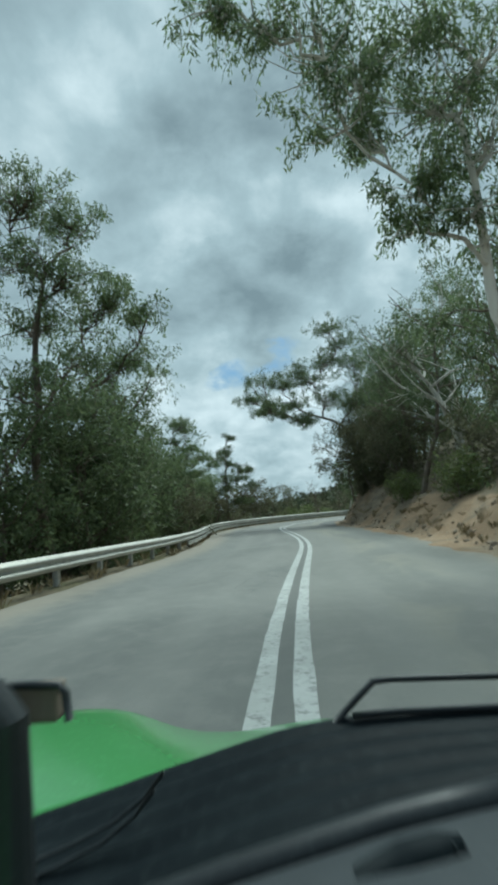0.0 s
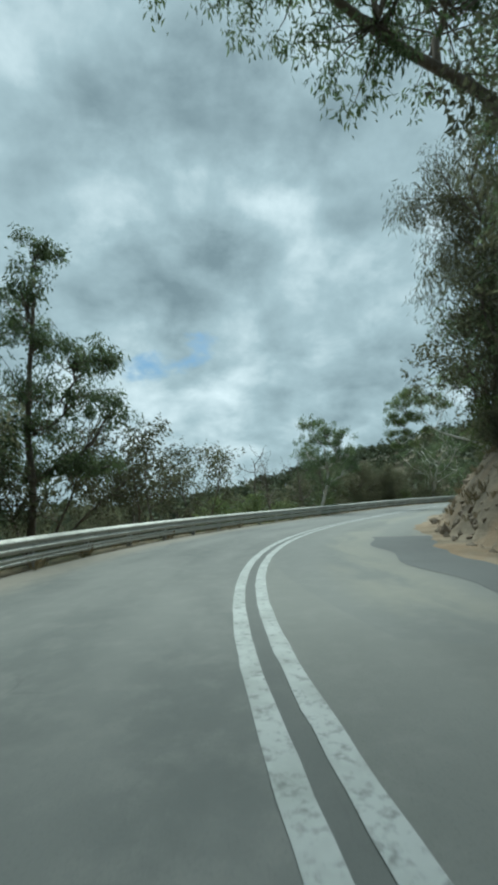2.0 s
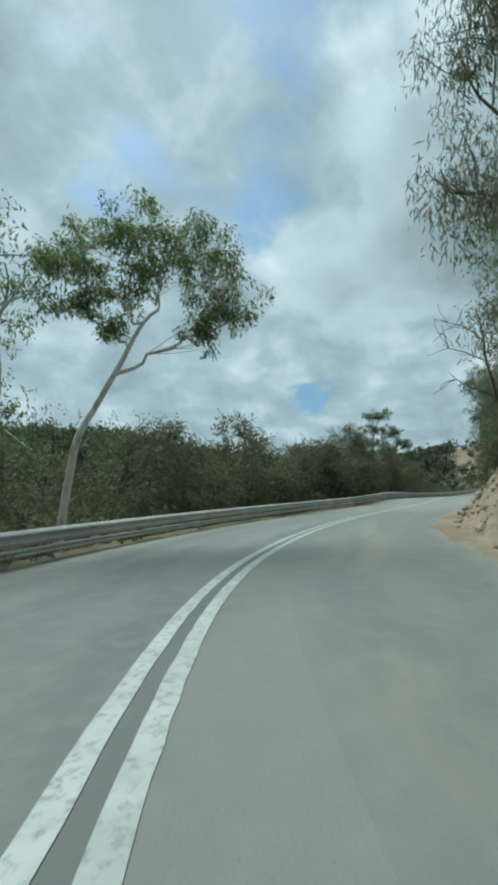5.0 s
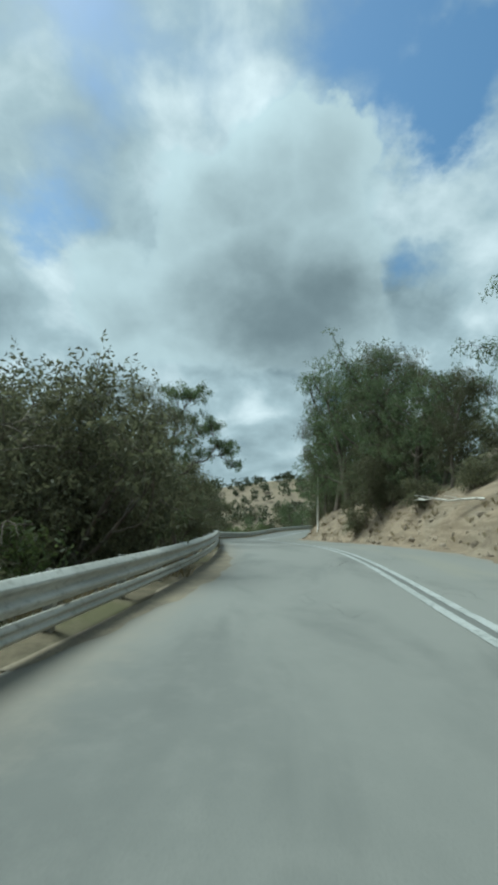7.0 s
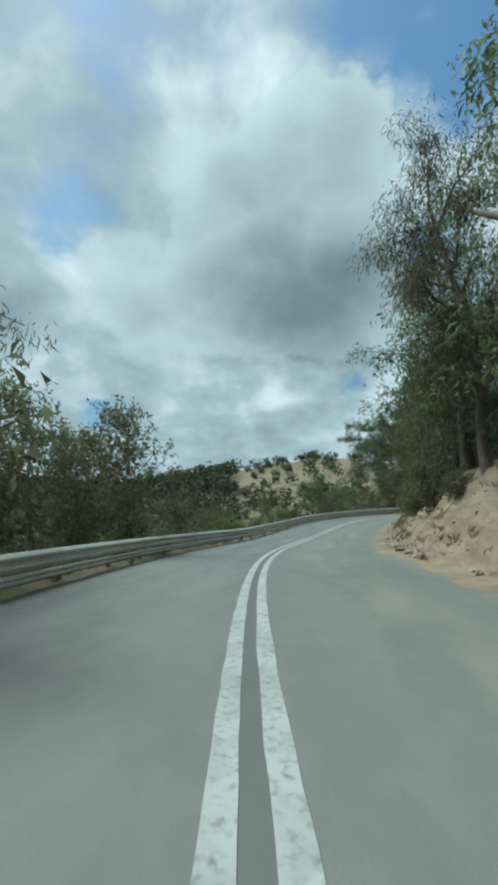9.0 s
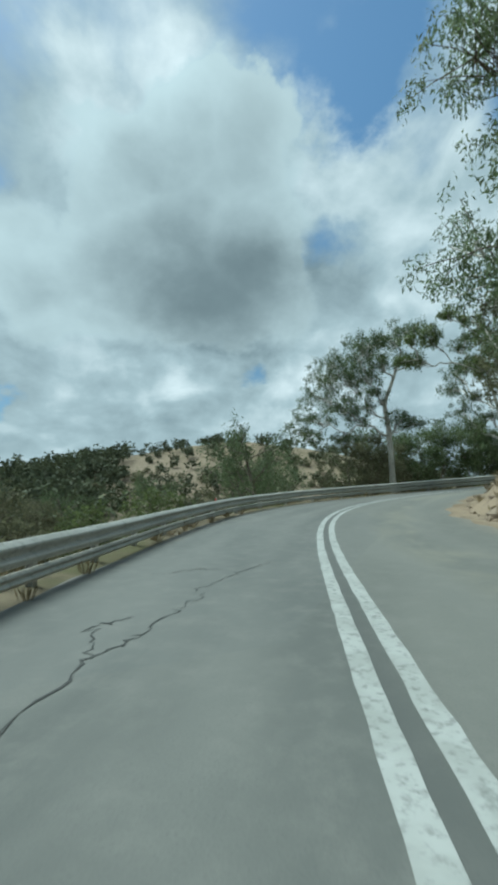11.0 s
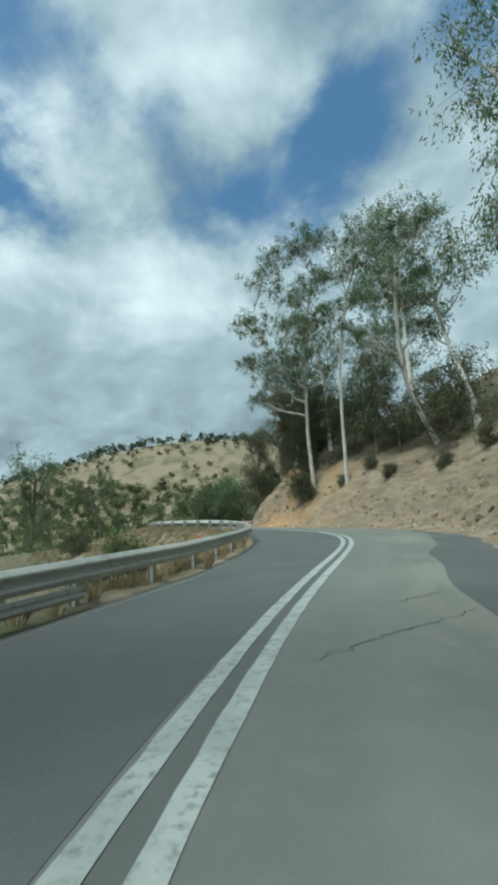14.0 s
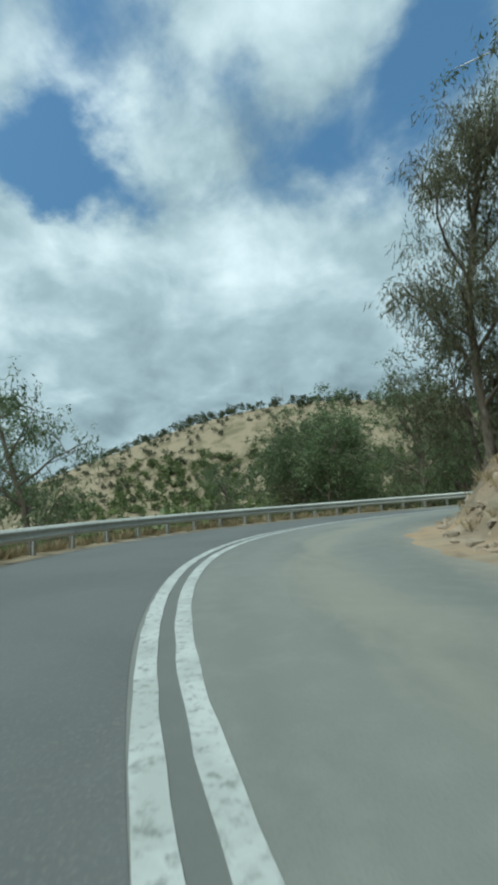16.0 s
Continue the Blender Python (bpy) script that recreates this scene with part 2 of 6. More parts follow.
# ---- materials ----
def material(name, colours, scale=4.0, fine_scale=40.0, rough=0.8, bump=0.3, bump_dist=0.02, metal=0.0, spec=0.3, island=0.0, coords="Object", stretch=(1, 1, 1), translucent=0.0):
    """Three colours mixed by coarse and fine noise, with relief from the fine one."""
    m = bpy.data.materials.new(name)
    m.use_nodes = True
    nt = m.node_tree
    b = nt.nodes["Principled BSDF"]
    tc = nt.nodes.new("ShaderNodeTexCoord").outputs[coords]
    tc = vmath(nt, "MULTIPLY", tc, stretch).outputs[0]
    n1 = tex(nt, tc, scale, 4.0, 0.6, 0.3).outputs[0]
    n2 = tex(nt, tc, fine_scale, 5.0, 0.65).outputs[0]
    c = blend(nt, smooth(nt, n1, 0.36, 0.64), colours[0], colours[1])
    c = blend(nt, smooth(nt, n2, 0.48, 0.74), c, colours[2])
    if island:
        g = nt.nodes.new("ShaderNodeNewGeometry")
        k = smath(nt, "ADD", smath(nt, "MULTIPLY", g.outputs["Random Per Island"], island), 1 - island / 2)
        o = nt.nodes.new("ShaderNodeObjectInfo")
        k2 = smath(nt, "ADD", smath(nt, "MULTIPLY", o.outputs["Random"], 0.4), 0.8)
        c = vmath(nt, "SCALE", c)
        link(nt, smath(nt, "MULTIPLY", k, k2), c.inputs["Scale"])
        c = c.outputs[0]
    link(nt, c, b.inputs["Base Color"])
    b.inputs["Roughness"].default_value, b.inputs["Metallic"].default_value = rough, metal
    b.inputs["Specular IOR Level"].default_value = spec
    if bump:
        bp = nt.nodes.new("ShaderNodeBump")
        bp.inputs["Strength"].default_value, bp.inputs["Distance"].default_value = bump, bump_dist
        link(nt, n2, bp.inputs["Height"])
        link(nt, bp.outputs[0], b.inputs["Normal"])
    if translucent:
        tr = nt.nodes.new("ShaderNodeBsdfTranslucent")
        link(nt, c, tr.inputs[0])
        mx = nt.nodes.new("ShaderNodeMixShader")
        mx.inputs[0].default_value = translucent
        link(nt, b.outputs[0], mx.inputs[1])
        link(nt, tr.outputs[0], mx.inputs[2])
        link(nt, mx.outputs[0], nt.nodes["Material Output"].inputs[0])
    return m


def asphalt_material():
    """Worn chip seal: lanes of different age, polished wheel tracks, patches, cracks. UV is (metres along, metres across)."""
    m = bpy.data.materials.new("asphalt")
    m.use_nodes = True
    nt = m.node_tree
    b = nt.nodes["Principled BSDF"]
    uv = nt.nodes.new("ShaderNodeUVMap")
    uv.uv_map = "plan"
    u = uv.outputs[0]
    s2 = nt.nodes.new("ShaderNodeSeparateXYZ")
    link(nt, u, s2.inputs[0])
    along, across = s2.outputs[0], s2.outputs[1]
    wob = tex(nt, vmath(nt, "MULTIPLY", u, (0.12, 0.5, 1)).outputs[0], 1.0, 3.0).outputs[0]
    ac = smath(nt, "ADD", across, smath(nt, "MULTIPLY", smath(nt, "SUBTRACT", wob, 0.5), 0.9))
    # wheel tracks at about 0.75 m to each side of the lanes' middles
    lane = smath(nt, "ABSOLUTE", smath(nt, "SUBTRACT", smath(nt, "ABSOLUTE", ac), 1.75))
    track = smath(nt, "ABSOLUTE", smath(nt, "SUBTRACT", lane, 0.72))
    track = smooth(nt, track, 0.0, 0.5, 1.0, 0.0)
    coarse = tex(nt, vmath(nt, "MULTIPLY", u, (0.22, 0.55, 1)).outputs[0], 1.0, 5.0, 0.6, 0.6).outputs[0]
    grain = tex(nt, u, 60.0, 3.0, 0.7).outputs[0]
    mott = tex(nt, u, 3.0, 5.0, 0.65).outputs[0]
    base = blend(nt, smooth(nt, coarse, 0.35, 0.66), (0.101, 0.107, 0.101), (0.150, 0.154, 0.143))
    side = smooth(nt, ac, -0.3, 0.3, 0.0, 0.55)
    base = blend(nt, side, base, (0.159, 0.163, 0.146))
    base = blend(nt, smath(nt, "MULTIPLY", track, 0.35), base, (0.181, 0.184, 0.170))
    # resealed patches
    vor = nt.nodes.new("ShaderNodeTexVoronoi")
    vor.inputs["Scale"].default_value = 1.0
    link(nt, vmath(nt, "MULTIPLY", u, (0.07, 0.22, 1)).outputs[0], vor.inputs["Vector"])
    sc = nt.nodes.new("ShaderNodeSeparateColor")
    link(nt, vor.outputs["Color"], sc.inputs[0])
    base = blend(nt, smooth(nt, sc.outputs[0], 0.74, 0.76, 0.0, 0.36), base, (0.120, 0.128, 0.124))
    base = blend(nt, smooth(nt, mott, 0.42, 0.75, 0.0, 0.45), base, (0.194, 0.194, 0.178))
    base = blend(nt, smooth(nt, grain, 0.50, 0.72, 0.0, 0.5), base, (0.10, 0.105, 0.10))
    # a paler, bleached length of seal between the two bends
    bleached = smath(nt, "MULTIPLY", smooth(nt, along, 98.0, 107.0), smooth(nt, along, 128.0, 142.0, 1.0, 0.0))
    base = blend(nt, smath(nt, "MULTIPLY", bleached, smooth(nt, coarse, 0.30, 0.56, 0.35, 0.8)), base, (0.208, 0.210, 0.192))
    # dust swept to the middle of the outer lane, grime between the barrier lines
    dusty = smath(nt, "MULTIPLY", smooth(nt, smath(nt, "ABSOLUTE", smath(nt, "SUBTRACT", ac, 1.9)), 0.15, 1.0, 1.0, 0.0), smooth(nt, coarse, 0.42, 0.60))
    base = blend(nt, smath(nt, "MULTIPLY", dusty, 0.42), base, (0.235, 0.225, 0.175))
    grime = smooth(nt, smath(nt, "ABSOLUTE", across), 0.05, 0.11, 0.5, 0.0)
    base = blend(nt, grime, base, (0.075, 0.08, 0.078))
    # cracks
    cr = nt.nodes.new("ShaderNodeTexVoronoi")
    cr.feature = "DISTANCE_TO_EDGE"
    cr.inputs["Scale"].default_value = 1.0
    warp = tex(nt, u, 1.6, 4.0, 0.6)
    cu = vmath(nt, "ADD", vmath(nt, "MULTIPLY", u, (0.16, 0.30, 1)).outputs[0], vmath(nt, "SCALE", warp.outputs["Color"]).outputs[0])
    cu.inputs[1].links[0].from_node.inputs["Scale"].default_value = 0.12
    link(nt, cu.outputs[0], cr.inputs["Vector"])
    where = smooth(nt, tex(nt, vmath(nt, "MULTIPLY", u, (0.06, 0.16, 1)).outputs[0], 1.0, 2.0).outputs[0], 0.62, 0.68)
    line = smath(nt, "MULTIPLY", smooth(nt, cr.outputs["Distance"], 0.0012, 0.0042, 1.0, 0.0), where)
    base = blend(nt, smath(nt, "MULTIPLY", line, 0.5), base, (0.045, 0.048, 0.047))
    cz = nt.nodes.new("ShaderNodeTexVoronoi")
    cz.feature = "DISTANCE_TO_EDGE"
    cz.inputs["Scale"].default_value = 1.0
    zu = vmath(nt, "ADD", vmath(nt, "MULTIPLY", u, (1.1, 1.9, 1)).outputs[0], vmath(nt, "MULTIPLY", warp.outputs["Color"], (0.7, 0.7, 0)).outputs[0])
    link(nt, zu.outputs[0], cz.inputs["Vector"])
    spot = smooth(nt, tex(nt, vmath(nt, "MULTIPLY", u, (0.17, 0.4, 1)).outputs[0], 1.0, 3.0).outputs[0], 0.62, 0.68)
    craze = smath(nt, "MULTIPLY", smooth(nt, cz.outputs["Distance"], 0.006, 0.02, 1.0, 0.0), spot)
    base = blend(nt, smath(nt, "MULTIPLY", craze, 0.4), base, (0.05, 0.053, 0.052))
    # dust drifting in from the verges
    edge = smooth(nt, smath(nt, "ADD", smath(nt, "ABSOLUTE", across), smath(nt, "MULTIPLY", mott, 0.8)), 3.7, 4.6)
    base = blend(nt, smath(nt, "MULTIPLY", edge, 0.6), base, (0.232, 0.206, 0.163))
    link(nt, base, b.inputs["Base Color"])
    b.inputs["Roughness"].default_value = 0.78
    b.inputs["Specular IOR Level"].default_value = 0.35
    bp = nt.nodes.new("ShaderNodeBump")
    bp.inputs["Strength"].default_value, bp.inputs["Distance"].default_value = 0.35, 0.006
    link(nt, smath(nt, "SUBTRACT", grain, smath(nt, "MULTIPLY", line, 2.0)), bp.inputs["Height"])
    link(nt, bp.outputs[0], b.inputs["Normal"])
    return m


def earth_material(name, attr):
    """Earth whose mix of litter, straw and ochre clay follows a painted plan of soils."""
    m = bpy.data.materials.new(name)
    m.use_nodes = True
    nt = m.node_tree
    b = nt.nodes["Principled BSDF"]
    at = nt.nodes.new("ShaderNodeAttribute")
    at.attribute_name = attr
    s3 = nt.nodes.new("ShaderNodeSeparateColor")
    link(nt, at.outputs["Color"], s3.inputs[0])
    tc = nt.nodes.new("ShaderNodeTexCoord").outputs["Object"]
    n1 = tex(nt, tc, 0.35, 5.0, 0.6, 0.5).outputs[0]
    n2 = tex(nt, tc, 2.2, 6.0, 0.65, 0.3).outputs[0]
    n3 = tex(nt, tc, 14.0, 5.0, 0.7).outputs[0]
    n4 = tex(nt, tc, 0.05, 5.0, 0.6, 0.4).outputs[0]
    strata = tex(nt, vmath(nt, "MULTIPLY", tc, (0.5, 0.5, 2.6)).outputs[0], 1.2, 5.0, 0.6, 0.8).outputs[0]
    rock = blend(nt, smooth(nt, strata, 0.38, 0.62), (0.17, 0.14, 0.10), (0.255, 0.212, 0.155))
    rock = blend(nt, smooth(nt, n2, 0.52, 0.72), rock, (0.14, 0.112, 0.085))
    clay = blend(nt, smooth(nt, n2, 0.35, 0.65), (0.33, 0.19, 0.095), (0.39, 0.26, 0.15))
    c = blend(nt, smath(nt, "MULTIPLY", s3.outputs[0], smooth(nt, n1, 0.38, 0.56)), rock, clay)
    litter = blend(nt, smooth(nt, n2, 0.35, 0.65), (0.085, 0.074, 0.05), (0.155, 0.132, 0.09))
    litter = blend(nt, smooth(nt, n1, 0.45, 0.65), litter, (0.092, 0.09, 0.046))
    straw = blend(nt, smooth(nt, n2, 0.3, 0.7), (0.195, 0.160, 0.110), (0.25, 0.205, 0.14))
    straw = blend(nt, smooth(nt, n4, 0.46, 0.62), straw, (0.135, 0.118, 0.072))
    c = blend(nt, smooth(nt, smath(nt, "ADD", s3.outputs[1], smath(nt, "MULTIPLY", smath(nt, "SUBTRACT", n2, 0.5), 0.7)), 0.35, 0.6), c, litter)
    c = blend(nt, smooth(nt, smath(nt, "ADD", s3.outputs[2], smath(nt, "MULTIPLY", smath(nt, "SUBTRACT", n1, 0.5), 0.7)), 0.35, 0.6), c, straw)
    c = blend(nt, smooth(nt, n3, 0.5, 0.75, 0.0, 0.45), c, (0.12, 0.10, 0.075))
    link(nt, c, b.inputs["Base Color"])
    b.inputs["Roughness"].default_value = 0.93
    b.inputs["Specular IOR Level"].default_value = 0.15
    bp = nt.nodes.new("ShaderNodeBump")
    bp.inputs["Strength"].default_value, bp.inputs["Distance"].default_value = 0.7, 0.08
    link(nt, smath(nt, "ADD", n2, smath(nt, "MULTIPLY", n3, 0.35)), bp.inputs["Height"])
    link(nt, bp.outputs[0], b.inputs["Normal"])
    return m


M_ROAD = asphalt_material()
M_EARTH = earth_material("earth", "soil")
M_LINE = material("road_paint", ((0.375, 0.39, 0.38), (0.30, 0.315, 0.30), (0.16, 0.17, 0.16)), 2.2, 14.0, 0.7, 0.2, 0.003)
M_STEEL = material("galvanised_steel", ((0.52, 0.52, 0.475), (0.43, 0.43, 0.39), (0.30, 0.295, 0.26)), 0.8, 9.0, 0.5, 0.1, 0.004, 0.35, 0.4)
M_POST = material("weathered_steel", ((0.42, 0.42, 0.39), (0.34, 0.34, 0.31), (0.24, 0.22, 0.18)), 1.5, 12.0, 0.65, 0.15, 0.004, 0.4)
M_WHITE = material("white_plastic", ((0.74, 0.74, 0.70), (0.66, 0.66, 0.61), (0.45, 0.43, 0.38)), 2.0, 18.0, 0.5, 0.05, 0.002)
M_RED = material("red_reflector", ((0.62, 0.04, 0.035), (0.52, 0.03, 0.03), (0.42, 0.03, 0.03)), 5.0, 30.0, 0.3, 0.05, 0.002)
M_BARK_W = material("pale_gum_bark", ((0.68, 0.65, 0.60), (0.52, 0.49, 0.44), (0.27, 0.235, 0.19)), 1.3, 5.0, 0.8, 0.4, 0.02, stretch=(1, 1, 0.35))
M_BARK_D = material("dark_bark", ((0.16, 0.13, 0.10), (0.09, 0.075, 0.06), (0.24, 0.21, 0.175)), 2.0, 9.0, 0.9, 0.7, 0.03, stretch=(1, 1, 0.25))
M_LEAF = material("gum_leaf", ((0.125, 0.165, 0.075), (0.098, 0.135, 0.064), (0.20, 0.225, 0.12)), 0.5, 2.5, 0.55, 0, 0, 0, 0.35, 0.8, translucent=0.5)
M_LEAF_G = material("green_leaf", ((0.14, 0.175, 0.062), (0.105, 0.14, 0.052), (0.20, 0.225, 0.10)), 0.5, 2.5, 0.55, 0, 0, 0, 0.35, 0.8, translucent=0.5)
M_LEAF_D = material("dull_leaf", ((0.135, 0.14, 0.08), (0.115, 0.115, 0.068), (0.18, 0.165, 0.105)), 0.4, 2.5, 0.65, 0, 0, 0, 0.2, 0.8, translucent=0.48)
M_FAR = material("far_foliage", ((0.075, 0.088, 0.050), (0.060, 0.070, 0.042), (0.105, 0.112, 0.065)), 0.05, 0.5, 0.7, 0, 0, 0, 0.15, 0.7, translucent=0.2)
M_LEAF_B = material("dry_leaf", ((0.135, 0.085, 0.04), (0.09, 0.065, 0.035), (0.18, 0.12, 0.06)), 0.5, 2.5, 0.75, 0, 0, 0, 0.2, 0.8, translucent=0.3)
M_STRAW = material("dry_grass", ((0.34, 0.275, 0.17), (0.25, 0.205, 0.12), (0.17, 0.155, 0.085)), 0.6, 3.0, 0.9, 0, 0, 0, 0.15, 0.7)
M_ROCK = material("broken_rock", ((0.36, 0.30, 0.23), (0.26, 0.21, 0.155), (0.16, 0.13, 0.10)), 1.2, 7.0, 0.9, 0.6, 0.03, 0, 0.2, 0.5)
M_PAINT = material("green_car_paint", ((0.085, 0.25, 0.085), (0.075, 0.23, 0.08), (0.09, 0.27, 0.095)), 0.6, 60.0, 0.16, 0.0, 0, 0.0, 0.6)
M_BLACK = material("black_plastic", ((0.012, 0.015, 0.017), (0.018, 0.022, 0.024), (0.026, 0.03, 0.032)), 3.0, 90.0, 0.45, 0.2, 0.001, 0, 0.4)
M_DASH = material("dark_dashboard", ((0.010, 0.014, 0.016), (0.006, 0.009, 0.011), (0.016, 0.021, 0.023)), 3.0, 60.0, 0.6, 0.35, 0.002, 0, 0.07)
M_TYRE = material("tyre_rubber", ((0.02, 0.02, 0.02), (0.03, 0.03, 0.03), (0.05, 0.048, 0.045)), 4.0, 40.0, 0.85, 0.3, 0.003)
M_RIM = material("alloy", ((0.5, 0.5, 0.5), (0.42, 0.42, 0.43), (0.3, 0.29, 0.28)), 3.0, 30.0, 0.35, 0.05, 0.002, 0.9)
M_WOOD = material("grey_timber", ((0.24, 0.20, 0.155), (0.17, 0.145, 0.115), (0.11, 0.09, 0.07)), 1.5, 9.0, 0.9, 0.5, 0.01, stretch=(1, 1, 0.15))


# ---- mesh helpers ----
def from_arrays(name, verts, faces, mat, uv=None, shade=False):
    me = bpy.data.meshes.new(name)
    me.from_pydata([tuple(v) for v in np.asarray(verts, float).tolist()], [], [tuple(f) for f in faces])
    if uv is not None:
        lay = me.uv_layers.new(name="plan")
        idx = np.empty(len(me.loops), dtype=np.int32)
        me.loops.foreach_get("vertex_index", idx)
        lay.data.foreach_set("uv", np.asarray(uv, dtype=np.float32)[idx].ravel())
    if shade:
        me.polygons.foreach_set("use_smooth", [True] * len(me.polygons))
    me.materials.append(mat)
    me.update()
    return me


def part(name, me, parent, label=""):
    ob = new(name, me)
    ob.parent = parent
    return tagged(ob, label)


def grid_faces(n, m, flip=False):
    """Faces of a grid of n rows of m points."""
    i, j = np.meshgrid(np.arange(n - 1), np.arange(m - 1), indexing="ij")
    a = (i * m + j).ravel()
    q = np.stack([a, a + 1, a + m + 1, a + m], 1)
    return (q[:, ::-1] if flip else q).tolist()


def merged(chunks):
    """One list of points and faces out of several."""
    vs, fs, k = [], [], 0
    for v, f in chunks:
        vs.append(np.asarray(v, float))
        fs += [tuple(int(i) + k for i in q) for q in f]
        k += len(v)
    return np.concatenate(vs), fs


def box_chunk(x0, x1, y0, y1, z0, z1, bevel=0.0):
    bm = bmesh.new()
    bmesh.ops.create_cube(bm, size=1.0)
    for v in bm.verts:
        v.co = Vector(((x0 + x1) / 2 + v.co.x * (x1 - x0), (y0 + y1) / 2 + v.co.y * (y1 - y0), (z0 + z1) / 2 + v.co.z * (z1 - z0)))
    if bevel:
        bmesh.ops.bevel(bm, geom=bm.edges[:], offset=bevel, segments=2, affect="EDGES", profile=0.6)
    bm.verts.index_update()
    out = ([tuple(v.co) for v in bm.verts], [tuple(v.index for v in f.verts) for f in bm.faces])
    bm.free()
    return out


def tube_chunk(pts, radii, sides=6, cap=False):
    pts = np.asarray(pts, float)
    n = len(pts)
    t = np.gradient(pts, axis=0)
    t /= np.linalg.norm(t, axis=1, keepdims=True) + 1e-9
    ref = np.array([0.0, 1.0, 0.0]) if abs(t[0][1]) < 0.8 else np.array([1.0, 0.0, 0.0])
    a = np.cross(t, ref)
    a /= np.linalg.norm(a, axis=1, keepdims=True) + 1e-9
    b = np.cross(t, a)
    ang = np.arange(sides) * 2 * math.pi / sides
    v = pts[:, None] + np.asarray(radii, float)[:, None, None] * (a[:, None] * np.cos(ang)[None, :, None] + b[:, None] * np.sin(ang)[None, :, None])
    f = []
    for i in range(n - 1):
        for j in range(sides):
            k = (j + 1) % sides
            f.append((i * sides + j, i * sides + k, (i + 1) * sides + k, (i + 1) * sides + j))
    if cap:
        f.append(tuple(range(sides)))
        f.append(tuple(range(n * sides - 1, (n - 1) * sides - 1, -1)))
    return v.reshape(-1, 3), f


def wobble(x, y, scale, seed=0.0):
    """Smooth noise for arrays of places, about -1 to 1."""
    out, amp = 0.0, 1.0
    for k in range(4):
        a = 1.3 * k + seed
        sx, sy = x * scale, y * scale
        out = out + amp * np.sin(sx * math.cos(a) + sy * math.sin(a) + 2.1 * a + 1.7 * np.sin(sy * 0.61 - sx * 0.37 + a * 3.3)) * np.cos(sy * math.cos(a * 1.7) - sx * math.sin(a * 1.7) + a)
        scale, amp = scale * 2.03, amp * 0.5
    return out / 1.6


# ---- the road's line ----
ROAD_S = np.arange(S_FIRST, S_FIRST + BEND_STEP * (len(BENDS) - 1), 0.5)
_k = np.interp(ROAD_S, S_FIRST + BEND_STEP * np.arange(len(BENDS)), BENDS) / 100
_th = HEADING + np.concatenate([[0], np.cumsum((_k[1:] + _k[:-1]) / 4)])
# between the bends the plan's marks lie wider apart than a metre
_w = np.ones(len(ROAD_S) - 1)
for a, b, k in DRAWN_OUT:
    u = (ROAD_S[1:] - 0.25 - a) / (b - a)
    _w += k * np.where((u > 0) & (u < 1), np.sin(math.pi * u), 0) ** 2
_x = np.concatenate([[0], np.cumsum(_w * (-np.sin(_th[1:]) - np.sin(_th[:-1])) / 4)])
_y = np.concatenate([[0], np.cumsum(_w * (np.cos(_th[1:]) + np.cos(_th[:-1])) / 4)])
_x, _y = _x - np.interp(0, ROAD_S, _x), _y - np.interp(0, ROAD_S, _y)
_z = np.interp(ROAD_S, S_FIRST + RISE_STEP * np.arange(len(RISES)), RISES)
# straight approach behind the start
back = np.arange(-45.0, 0.0, 0.5)
ROAD_X = np.concatenate([_x[0] - np.sin(_th[0]) * back, _x])
ROAD_Y = np.concatenate([_y[0] + np.cos(_th[0]) * back, _y])
ROAD_Z = np.concatenate([np.full(len(back), _z[0]), _z])
ROAD_TH = np.concatenate([np.full(len(back), _th[0]), _th])
ROAD_S = np.concatenate([ROAD_S[0] + back, ROAD_S])
ker = np.ones(17) / 17
ROAD_Z = np.convolve(np.pad(ROAD_Z, 8, mode="edge"), ker, mode="valid")
S_LAST = ROAD_S[-1]


def on_road(s, off, up=0.0):
    """Places at s metres along and off metres to the right of the middle."""
    x, y, z, t = (np.interp(s, ROAD_S, a) for a in (ROAD_X, ROAD_Y, ROAD_Z, ROAD_TH))
    return np.stack([x + off * np.cos(t), y + off * np.sin(t), z + up], -1)


def heading(s):
    return float(np.interp(s, ROAD_S, ROAD_TH))


def nearest(x, y):
    """s and offset from the road for arrays of places."""
    x, y = np.atleast_1d(x).astype(float), np.atleast_1d(y).astype(float)
    s, off = np.empty(x.size), np.empty(x.size)
    rx, ry = ROAD_X[::4], ROAD_Y[::4]
    for k in range(0, x.size, 4000):
        sl = slice(k, k + 4000)
        d = (x[sl, None] - rx) ** 2 + (y[sl, None] - ry) ** 2
        i = d.argmin(1) * 4
        i = np.minimum(i, len(ROAD_S) - 1)
        t = ROAD_TH[i]
        dx, dy = x[sl] - ROAD_X[i], y[sl] - ROAD_Y[i]
        s[sl] = ROAD_S[i]
        side = np.sign(dx * np.cos(t) + dy * np.sin(t))
        off[sl] = side * np.sqrt(dx * dx + dy * dy)
    return s, off


def rail_off(s):
    return -np.interp(s, S_FIRST + RISE_STEP * np.arange(len(RAIL_OFF)), RAIL_OFF)


def along(s, rows):
    return np.interp(s, [r[0] for r in rows], [r[1] for r in rows])


def bank_height(s):
    return along(s, BANK)


def bank_foot(s):
    return along(s, FOOT)


